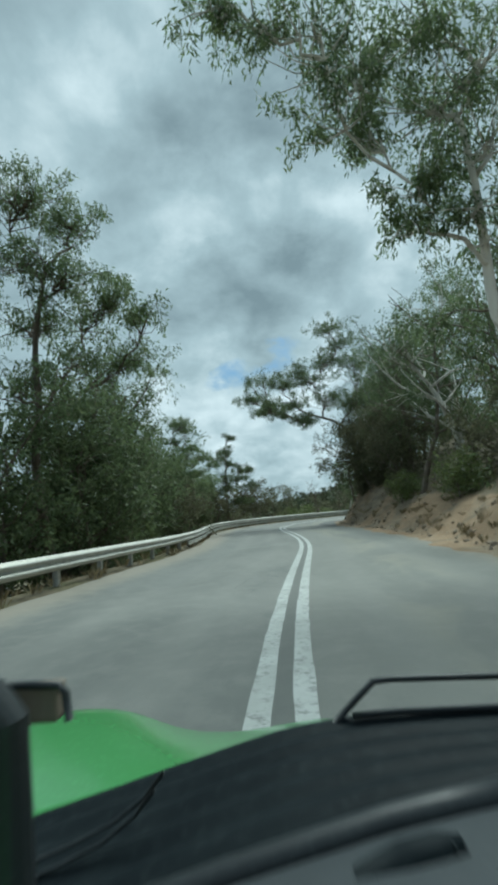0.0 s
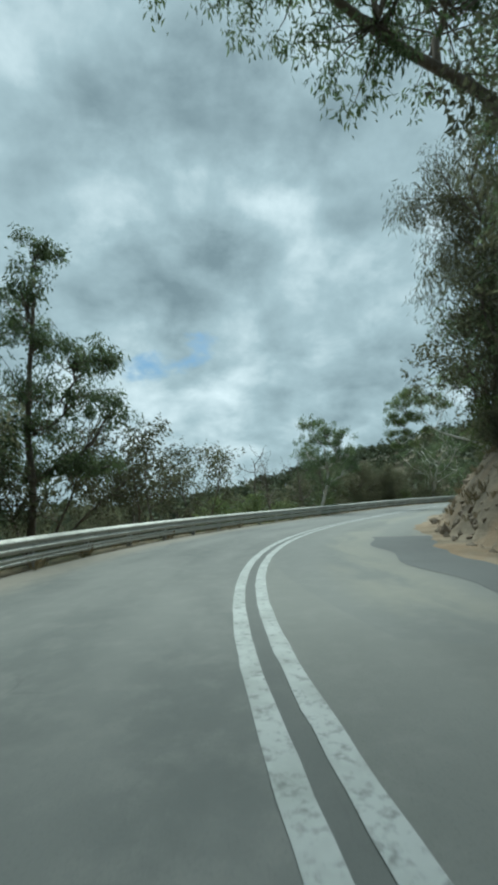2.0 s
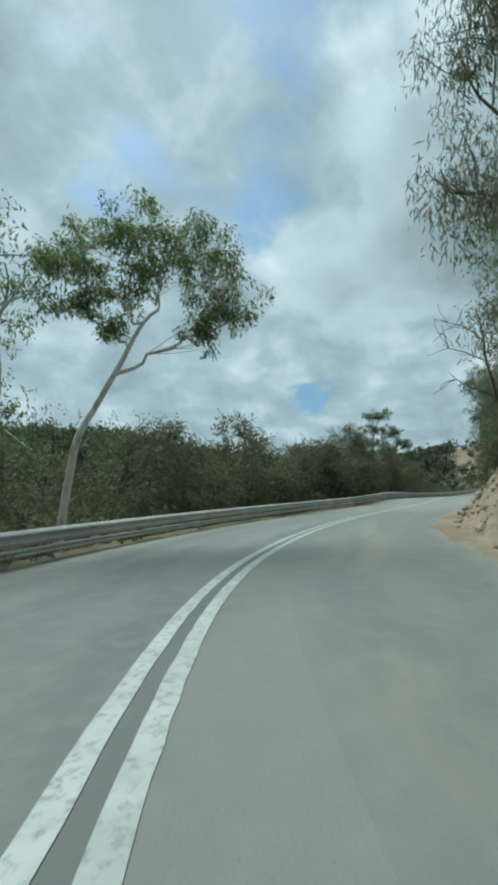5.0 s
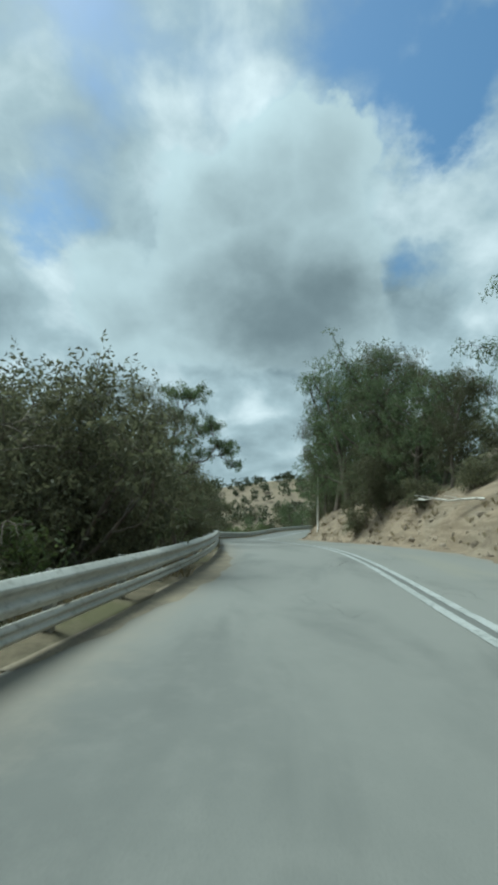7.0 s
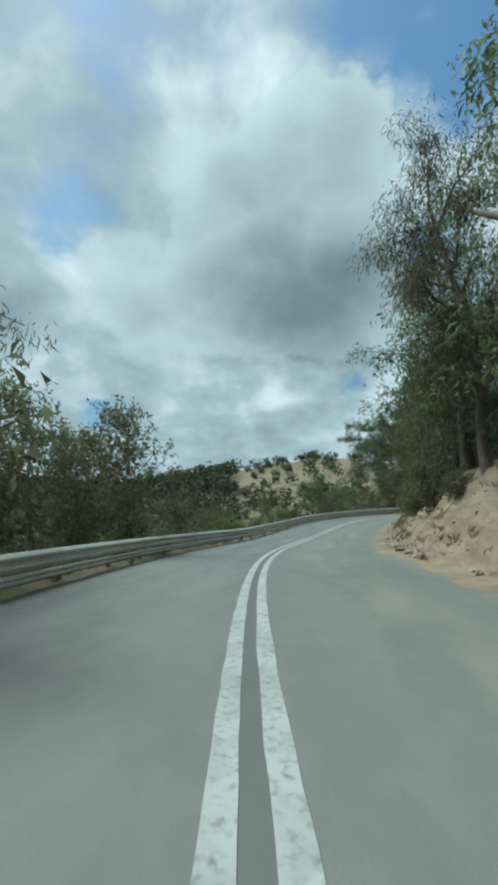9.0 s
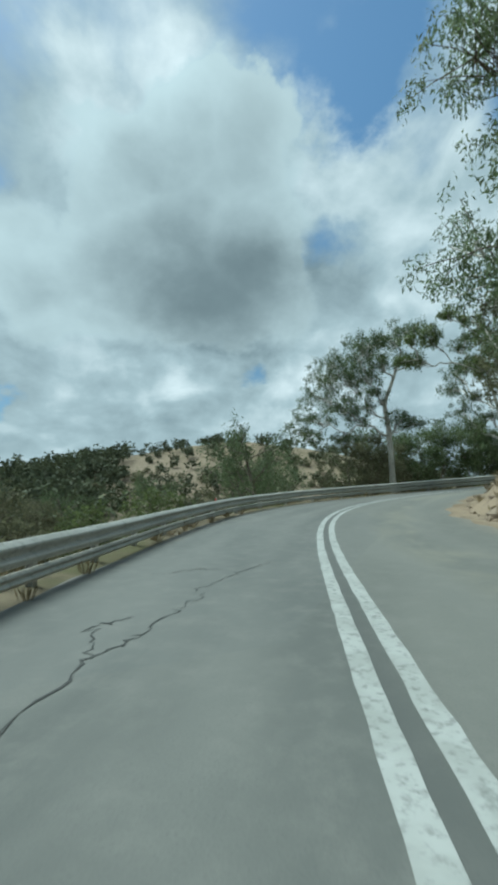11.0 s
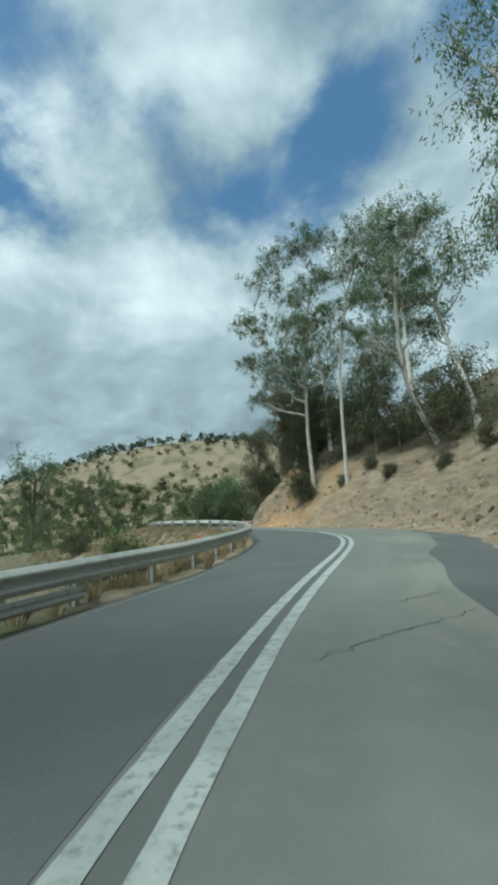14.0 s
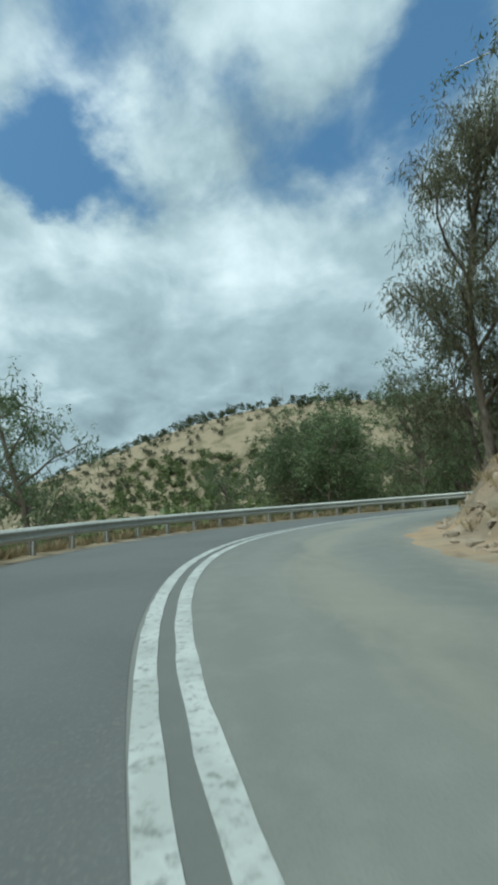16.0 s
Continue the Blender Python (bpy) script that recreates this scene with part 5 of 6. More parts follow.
belt(7, 76, 100, -11, -8.2, 2.6, ("wattle_tall", "wattle_a", "wattle_b"), 0.85, 1.05)
belt(37, 100, 126, -11, -8.2, 2.2, ("wattle_tall", "wattle_tall", "wattle_a"), 1.0, 1.15)
belt(8, 70, 126, -17, -11, 8, ("wattle_a", "gum_c", "wattle_b"), 1.1, 1.35)
belt(9, 64, 120, -8.2, -7.2, 3.2, ("olive_bush", "green_bush", "olive_bush"), 0.7, 1.0)
# the right-hand bend, bank side
plant("leaner", 79.0, 5.8)
plant("gum_big", 83.0, 6.8, 0.97, 60)
plant("sheoak_big", 81.0, 8.2, 0.85, 150)
plant("wattle_tall", 79.5, 6.8, 1.0, 15)
plant("sheoak_big", 89.4, 7.2, 0.87, 10)
plant("sheoak_big", 91.9, 6.6, 0.87, 310)
plant("gum_a", 97.5, 7.6, 1.35, 100)
plant("dead_tree", 95.5, 6.4, 0.7, 40)
plant("sheoak", 101.0, 7.0, 1.1, 40)
belt(10, 58, 74, 9, 14, 3.2, ("wattle_a", "gum_c", "sheoak"), 1.0, 1.4)
belt(11, 78, 118, 7.6, 10.5, 3.2, ("wattle_a", "wattle_b", "sheoak", "gum_c"), 0.9, 1.2)
belt(12, 62, 118, 12, 18, 13.0, ("gum_a", "gum_c"), 1.0, 1.3)
# between the bends, valley side
plant("valley_gum", 133.5, -6.8)
plant("gum_c", 128.0, -9.2, 1.05, 30)
plant("sheoak_big", 124.0, -9.4, 0.78, 60)
plant("sheoak_big", 130.0, -8.6, 0.74, 160)
plant("gum_big", 135.5, -9.0, 0.80, 250)
plant("gum_c", 143.0, -8.8, 1.2, 90)
plant("sheoak", 141.0, -7.6, 1.35, 10)
plant("wattle_tall", 138.0, -7.8, 1.25, 10)
plant("wattle_tall", 146.0, -7.8, 1.15, 100)
plant("wattle_tall", 151.0, -8.2, 1.1, 200)
plant("gum_c", 126.0, -9.6, 1.1, 70)
plant("dead_tree", 121.0, -8.6, 0.7, 70)
belt(13, 112, 148, -13, -8.6, 3.2, ("wattle_b", "wattle_a", "wattle_b"), 1.0, 1.35)
belt(14, 116, 152, -22, -13, 10, ("gum_c", "wattle_a", "gum_b"), 1.1, 1.4)
# between the bends, bank side
plant("sheoak_big", 124.0, 7.8, 0.55, 20)
plant("gum_big", 126.5, 7.2, 0.68, 80)
plant("gum_big", 129.8, 7.4, 0.86, 140)
plant("sheoak_big", 132.6, 7.4, 1.02, 70)
plant("gum_big", 134.6, 7.6, 1.10, 310)
plant("sheoak_big", 136.4, 8.8, 1.04, 130)
plant("gum_big", 138.0, 7.4, 1.22, 200)
plant("gum_big", 142.0, 7.4, 1.18, 20)
plant("sheoak_big", 146.0, 7.0, 1.05, 190)
plant("wattle_tall", 130.2, 5.6, 0.62, 40)
plant("olive_bush", 130.9, 5.2, 0.8, 10)
plant("wattle_tall", 128.4, 5.9, 0.7, 150)
plant("gum_big", 151.0, 7.6, 0.85, 110)
plant("sheoak_big", 128.0, 9.5, 0.6, 130)
plant("dead_tree", 131.0, 6.8, 0.8, 250)
belt(15, 116, 160, 8.0, 11, 3.4, ("sheoak", "wattle_a", "gum_c"), 0.75, 1.1)
belt(16, 116, 170, 13, 19, 13, ("gum_a", "gum_c"), 0.8, 1.1)
# the second bend
plant("overhang", 167.5, 6.6, 0.60)
plant("gum_big", 171.0, 7.4, 0.85, 30)
plant("wattle_tall", 167.0, 6.8, 0.95, 80)
plant("sheoak", 163.0, 6.8, 1.0, 200)
plant("gum_c", 164.0, 8.2, 1.2, 40)
plant("gum_b", 176.5, 7.2, 1.3, 250)
plant("gum_a", 181.0, 8.0, 1.2, 150)
belt(17, 152, 186, 7.2, 9.5, 3.0, ("wattle_a", "wattle_b", "gum_c"), 0.9, 1.2)
belt(18, 170, 200, 10, 15, 7, ("gum_a", "gum_c"), 1.0, 1.3)
plant("white_gum", 190.2, -6.0)
plant("many_limbed", 199.0, -6.2)
plant("slim", 203.5, -6.2)
plant("gum_c", 186.0, -15.0, 0.95, 90)
plant("gum_c", 190.0, -24.0, 1.1, 200)
belt(19, 190, 208, -11, -7.8, 1.9, ("wattle_green", "wattle_green", "wattle_tall"), 0.85, 1.1)
belt(20, 194, 216, -20, -12, 6.0, ("gum_c", "wattle_a"), 1.0, 1.3)
belt(21, 148, 188, -11, -8, 2.4, ("olive_bush", "green_bush"), 0.7, 1.1)
belt(22, 148, 186, -32, -13, 1.7, ("wattle_b", "wattle_a", "green_bush"), 0.75, 1.1)
plant("crooked", 194.5, 7.6)
plant("spreading", 203.0, 5.6)
plant("gum_a", 197.0, 8.2, 1.3, 20, -6)
plant("gum_tall_b", 203.0, 9.2, 1.1, 120)
belt(23, 190, 216, 8, 12, 3.2, ("wattle_a", "sheoak", "wattle_b"), 1.0, 1.3)
# the high cut
plant("pale_b", 231.0, 7.0)
plant("pale_a", 234.0, 6.6)
plant("pale_c", 226.0, 9.5)
plant("gum_tall_b", 224.0, 10.0, 1.3, 280)
plant("gum_tall", 219.5, 10.0, 1.25, 200)
plant("gum_tall_b", 216.0, 9.4, 1.25, 20)
plant("gum_tall", 213.0, 9.6, 1.15, 100)
plant("gum_tall_b", 236.0, 10.4, 1.2, 20)
plant("gum_b", 214.0, 12.0, 1.1, 40)
plant("sheoak", 237.5, 8.0, 0.9, 60)
plant("dry_tree", 241.0, 9.4, 1.5, 0)
plant("gum_tall_b", 246.0, 9.6, 1.2, 120)
plant("gum_a", 243.0, 10.2, 1.4, 120)
plant("sheoak_big", 250.8, 5.6, 0.76, 15)
plant("wattle_tall", 254.0, 5.5, 0.72, 60)
plant("gum_big", 265.5, -9.2, 0.84, 40)
plant("gum_c", 263.5, -13.0, 1.15, 150)
plant("gum_big", 269.0, -12.0, 0.80, 260)
plant("wattle_green", 262.0, -10.5, 1.2, 30)
plant("gum_c", 268.0, -8.8, 1.1, 10)
plant("sheoak_big", 255.0, 8.2, 0.75, 95)
belt(24, 214, 262, 9, 14, 4.2, ("wattle_a", "sheoak", "gum_c", "wattle_b"), 0.9, 1.2)
belt(25, 212, 270, 15, 24, 11, ("gum_tall", "gum_a", "gum_tall_b"), 1.0, 1.25)
belt(26, 258, S_LAST, 8, 12, 4.0, ("wattle_a", "gum_c", "sheoak"), 1.0, 1.3)
# the open slope past the high cut
plant("gum_big", 0, 0, 1.42, 40, xy=(181.0, -17.0))
plant("gum_c", 0, 0, 1.5, 80, xy=(184.0, -30.2))
plant("gum_c", 0, 0, 1.12, 80, xy=(151.5, 67.4))
plant("gum_c", 252.5, -15.5, 1.3, 120)
belt(27, 214, 262, -34, -16, 4.5, ("olive_bush", "green_bush", "wattle_b"), 0.7, 1.2)
belt(28, 216, 250, -12, -9, 4.5, ("olive_bush", "olive_bush", "green_bush"), 0.6, 0.9)
for px, py, k in ((161.0, 66.8, 1.1), (165.0, 74.8, 1.0), (170.0, 60.8, 1.2), (163.0, 82.8, 0.9)):
    plant("gum_c", 0, 0, k, px * 7, xy=(px, py))
belt(31, 261, 282, -26, -13, 1.5, ("wattle_a", "wattle_green", "gum_c", "wattle_b"), 1.2, 1.7)
belt(32, 262, 284, -40, -24, 1.6, ("gum_c", "green_bush", "wattle_a"), 1.2, 1.6)
plant("wattle_tall", 236.0, 6.6, 0.6, 20)
plant("olive_bush", 234.5, 6.0, 1.1, 80)
plant("wattle_tall", 228.5, 9.2, 0.8, 60)
plant("wattle_tall", 224.0, 8.8, 0.85, 160)
plant("wattle_tall", 232.5, 9.6, 0.8, 200)
belt(33, 214, 232, 6.6, 9.0, 3.0, ("olive_bush",), 0.4, 0.8)
belt(34, 20, 52, 5.8, 7.0, 3.5, ("olive_bush", "green_bush"), 0.4, 0.8)
belt(35, 84, 160, 5.8, 7.4, 4.0, ("olive_bush",), 0.4, 0.85)
# behind the start
belt(29, -40, 4, 9, 16, 11, ("gum_a", "gum_c", "wattle_a"), 1.0, 1.3)
belt(30, -40, 4, -16, -9, 11, ("gum_c", "wattle_a"), 1.0, 1.3)


# ---- far scrub ----
def scatter(seed, n, cx, cy, rx, ry, w, h, keep):
    rng = np.random.default_rng(seed)
    x, y = cx + rx * rng.uniform(-1, 1, n), cy + ry * rng.uniform(-1, 1, n)
    s, off = nearest(x, y)
    z = height(s, off, x, y)
    ok = ((off < -34) | ((off > 70) & (y < -60))) & (wobble(x, y, 0.03, seed * 0.7) > keep)
    k = rng.uniform(0.6, 1.35, n)
    return [(a, b, c - 0.2, w * q, h * q) for a, b, c, q, o in zip(x, y, z, k, ok) if o]


for seed, n, cx, cy, rx, ry, w, h, keep, mat, label in FAR_SCRUB:
    foliage_mass("hillside_scrub", label, "scrub", scatter(seed, n, cx, cy, rx, ry, w, h, keep), {"f": M_FAR, "d": M_LEAF_D, "g": M_LEAF_G, "o": M_LEAF}[mat], seed, 54 if n > 1000 else 84, 0.16 * w)


# ---- small things along the road ----
def land(s, off):
    p = on_road(s, off)
    z = height(np.array([s]), np.array([off]), p[:1], p[1:2])[0]
    return Vector((p[0], p[1], z))


def guide_post(s, off):
    root = tagged(new("guide_post"), "white plastic roadside guide post with red reflector", "guide post")
    part("post", from_arrays("post", *box_chunk(-0.05, 0.05, -0.012, 0.012, -0.3, 1.0, 0.01), M_WHITE), root)
    part("reflector", from_arrays("reflector", *box_chunk(-0.035, 0.035, -0.02, -0.012, 0.80, 0.93, 0.003), M_RED), root, "red reflector")
    p = land(s, off)
    root.matrix_basis = pose(*p, 2, 3, math.degrees(heading(s)))
    return root


def rail_marker(s):
    root = tagged(new("rail_marker"), "red and white reflector plate on the guard rail", "reflector", "markers on the guard rail")
    part("bracket", from_arrays("bracket", *box_chunk(-0.034, 0.034, -0.006, 0.006, -0.08, 0.11, 0.004), M_WHITE), root)
    part("reflector", from_arrays("reflector", *box_chunk(-0.026, 0.026, -0.013, -0.006, 0.01, 0.10, 0.003), M_RED), root, "red reflector")
    p = on_road(s, float(rail_off(s)) - 0.02, RAIL_TOP)
    root.matrix_basis = pose(*p, 0, 0, math.degrees(heading(s)))
    return root


guide_post(206.0, 3.9)
guide_post(158.0, 4.7)
for s in MARKERS:
    rail_marker(s)

pole = tagged(new("timber_pole"), "leaning bare pale timber pole on the bank", "pole")
part("shaft", from_arrays("shaft", *tube_chunk([(0, 0, -0.5), (0.02, 0, 2), (-0.04, 0, 5.2)], [0.1, 0.085, 0.07], 10, True), M_BARK_W, shade=True), pole)
pole.matrix_basis = pose(*land(140.7, 5.3), 0, -3, 0)

mast = tagged(new("radio_mast"), "thin grey radio mast on the hilltop", "mast")
part("shaft", from_arrays("shaft", *tube_chunk([(0, 0, -2), (0, 0, 12), (0, 0, 24)], [0.35, 0.25, 0.12], 6, True), M_POST), mast)
mz = height(*nearest(MAST[0], MAST[1]), np.array([MAST[0]]), np.array([MAST[1]]))[0]
mast.matrix_basis = pose(MAST[0], MAST[1], mz)


def rubble(seed, n, reach, label):
    """Broken rock fallen along the foot of the bank or bedded in its face."""
    rng = np.random.default_rng(seed)
    bm = bmesh.new()
    bmesh.ops.create_icosphere(bm, subdivisions=1, radius=1.0)
    base = np.array([v.co[:] for v in bm.verts])
    faces = [tuple(v.index for v in f.verts) for f in bm.faces]
    bm.free()
    chunks = []
    for _ in range(n):
        s = rng.uniform(-5, S_LAST - 10)
        hb = float(bank_height(s))
        if rng.random() > 0.25 + hb / 4:
            continue
        u = abs(rng.normal()) * reach
        off = float(bank_foot(s)) - 0.45 + u
        r = 0.035 + 0.09 * rng.random() ** 3 + (0.12 if rng.random() < 0.04 else 0)
        v = base * r * rng.uniform(0.55, 1.3, (len(base), 1)) * rng.uniform(0.7, 1.3, 3)
        chunks.append((v + np.array(land(s, off)) + [0, 0, r * 0.25], faces))
    tagged(new("rubble", from_arrays("rubble", *merged(chunks), M_ROCK)), label, "stones", kind="stuff")


def tufts(seed, n, where, label, mat, tall):
    """Tufts of dry grass. where(rng) gives s and offset."""
    rng = np.random.default_rng(seed)
    V, F, k = [], [], 0
    for _ in range(n):
        s, off = where(rng)
        c = np.array(land(s, off))
        h = tall * rng.uniform(0.5, 1.3)
        for _ in range(18):
            a = rng.uniform(0, 6.283)
            d = np.array([math.cos(a), math.sin(a), 0])
            w = np.array([-d[1], d[0], 0]) * 0.007
            b = c + d * rng.uniform(0, 0.12)
            t = b + d * h * rng.uniform(0.15, 0.6) + [0, 0, h * rng.uniform(0.6, 1)]
            m = (b + t) / 2 + [0, 0, h * 0.12]
            V += [b - w, b + w, m + w * 0.8, t, m - w * 0.8]
            F.append((k, k + 1, k + 2, k + 3, k + 4))
            k += 5
    tagged(new("grass", from_arrays("grass", np.array(V), F, mat)), label, "grass", kind="stuff")


rubble(5, 4200, 0.6, "loose broken stones along the foot of the bank")
rubble(15, 3200, 2.0, "angular stones bedded in the earth of the bank")
tufts(6, 900, lambda r: (lambda s: (s, float(rail_off(s)) - r.uniform(-0.12, 1.6)))(r.uniform(-5, S_LAST - 15)), "dry grass under and behind the guard rail", M_STRAW, 0.3)
tufts(7, 1500, lambda r: (lambda s: (s, float(bank_foot(s)) + abs(r.normal()) * 1.6))(r.uniform(-5, S_LAST - 15)), "dry grass tufts on the bank", M_STRAW, 0.3)
tufts(8, 3000, lambda r: (lambda s: (s, float(rail_off(s)) - 0.3 - 9 * r.random() ** 1.7))(r.uniform(206, 262)), "straw grass on the open slope", M_STRAW, 0.34)


def fallen_branch(s, off, turn, size):
    rng = np.random.default_rng(int(s * 10))
    root = tagged(new("fallen_branch"), "bare grey fallen branch lying on the slope", "branch")
    tubes = []
    main = np.cumsum(np.concatenate([[[0, 0, 0]], np.array([[0.4, 0, 0.06]] * 6) + rng.normal(size=(6, 3)) * 0.07]), 0) * size
    tubes.append(tube_chunk(main, np.linspace(0.05, 0.015, 7) * size, 6))
    for i in (2, 3, 4, 5):
        tw = main[i] + np.array([[0, 0, 0], [0.3, 0.25 * (-1) ** i, 0.12], [0.55, 0.5 * (-1) ** i, 0.2]]) * size
        tubes.append(tube_chunk(tw, [0.025 * size, 0.018 * size, 0.008 * size], 5))
    part("branch", from_arrays("branch", *merged(tubes), M_BARK_W, shade=True), root)
    root.matrix_basis = pose(*(land(s, off) + Vector((0, 0, 0.08))), 0, 8, turn)


for s, off, turn, size in ((208, -9.5, 20, 1.6), (211.5, -10.5, 110, 1.4), (119, 6.2, 40, 1.1), (131, 6.3, 200, 1.2), (222, 6.6, 160, 1.0), (23, 6.2, 70, 1.0)):
    fallen_branch(s, off, turn, size)


# resealed strips on the road
def reseal(s0, s1, off0, off1, label):
    n = 6
    def offs(s):
        a, b = off0(s), off1(s)
        return np.linspace(a, b, n)
    strip("road_patch", s0, s1, 0.5, offs, lambda s, o: 0.0035 + 0 * o, M_PATCH, label, "road patch")


M_PATCH = material("fresh_seal", ((0.100, 0.105, 0.103), (0.085, 0.089, 0.088), (0.125, 0.127, 0.121)), 0.5, 45.0, 0.8, 0.3, 0.005)
reseal(201, 222, lambda s: 2.15 + 0.14 * max(0.0, s - 211) + 0.5 * max(0.0, 203.5 - s) + 0.06 * math.sin(s * 1.3), lambda s: float(bank_foot(s)) - 0.7, "darker resealed strip along the road edge")
reseal(196, 262, lambda s: float(rail_off(s)) + 0.32, lambda s: -0.24 + 0.02 * math.sin(s * 0.8), "darker resealed lane of the road")
reseal(33, 46, lambda s: 3.0 - 0.05 * (s - 33) + 0.12 * math.sin(s * 1.7), lambda s: float(bank_foot(s)) - 0.7, "darker resealed strip along the road edge")


M_CRACK = material("tarred_crack", ((0.035, 0.037, 0.037), (0.05, 0.052, 0.05), (0.08, 0.08, 0.075)), 3.0, 30.0, 0.75, 0.2, 0.003)


def crack(rows, width, seed):
    """A ragged dark crack in the seal along the given (metres along, offset) points."""
    rng = np.random.default_rng(seed)
    p = np.array(rows, float)
    u = np.linspace(0, len(p) - 1, 14 * (len(p) - 1) + 1)
    q = np.stack([np.interp(u, np.arange(len(p)), p[:, k]) for k in (0, 1)], 1)
    q[1:-1] += rng.normal(size=(len(q) - 2, 2)) * 0.04
    t = np.gradient(q, axis=0)
    n = np.stack([-t[:, 1], t[:, 0]], 1) / (np.linalg.norm(t, axis=1, keepdims=True) + 1e-9)
    w = 0.55 * width * rng.uniform(0.15, 1.0, len(q)) * np.sin(np.linspace(0.15, math.pi - 0.15, len(q))) ** 0.5
    rims = [on_road(r[:, 0], r[:, 1], 0.0045) for r in (q - n * w[:, None] / 2, q + n * w[:, None] / 2)]
    V = np.stack(rims, 1).reshape(-1, 3)
    tagged(new("road_crack", from_arrays("road_crack", V, grid_faces(len(q), 2), M_CRACK)), "ragged dark crack in the worn road seal", "road crack", kind="structure")


for k, (width, rows) in enumerate((
    (0.06, ((160.8, -2.0), (162.6, -2.05), (163.2, -1.85), (164.7, -1.62))),
    (0.05, ((162.6, -2.05), (163.4, -2.35), (163.7, -2.1))),
    (0.05, ((164.8, -1.75), (166.0, -1.4), (167.2, -0.95))),
    (0.05, ((165.9, -2.6), (166.4, -2.1), (166.3, -1.7))),
    (0.05, ((162.4, 1.75), (160.6, 1.85), (158.7, 2.02), (156.4, 1.85))),
    (0.05, ((156.0, -1.5), (156.9, -1.2), (157.6, -1.15))),
    (0.06, ((113.2, -1.25), (114.0, -0.5), (114.7, 0.6), (115.2, 1.5))),
    (0.05, ((112.4, -1.3), (113.0, -0.9), (113.9, -0.6))),
    (0.05, ((122.4, -2.7), (122.7, -1.8), (123.1, -1.1))),
    (0.04, ((124.4, -2.2), (124.9, -1.4))),
    (0.05, ((127.0, 1.3), (128.0, 1.6), (128.4, 2.1))),
    (0.07, ((66.8, -1.1), (68.7, -1.17), (70.7, -1.26), (74.0, -1.5))),
    (0.06, ((59.6, -2.6), (60.7, -1.8), (61.4, -1.0))),
    (0.06, ((48.8, 1.2), (50.2, 1.7), (51.8, 2.0))),
    (0.05, ((52.6, 0.8), (53.2, 1.5), (53.3, 2.3))),
    (0.05, ((204.9, 2.1), (203.8, 1.2), (203.0, 0.5))),
    (0.04, ((206.0, 2.0), (205.2, 1.1))),
    (0.05, ((196.5, 0.9), (197.2, 1.3), (197.5, 1.9))),
)):
    crack(rows, width, k)


M_GRAVEL = material("pale_gravel", ((0.24, 0.205, 0.145), (0.18, 0.155, 0.115), (0.12, 0.10, 0.075)), 1.6, 26.0, 0.9, 0.7, 0.02)
strip("gravel_patch", 104, 119, 0.3, lambda s: np.linspace(float(rail_off(s)) - 0.1, float(rail_off(s)) + 0.16 + 0.62 * math.sin(math.pi * min(1, (s - 103.8) / 15.4)) + 0.05 * math.sin(s * 2.7) + 0.03 * math.sin(s * 6.1), 9), lambda s, o: 0.004 + 0 * o, M_GRAVEL, "pale gravel patch between the road and the guard rail", "gravel")


# ---- the car, as it stands at the start ----
def tubed(name, pts, r, mat, parent, label="", sides=10):
    return part(name, from_arrays(name, *tube_chunk(pts, r if isinstance(r, (list, tuple)) else [r] * len(pts), sides, True), mat, shade=True), parent, label)


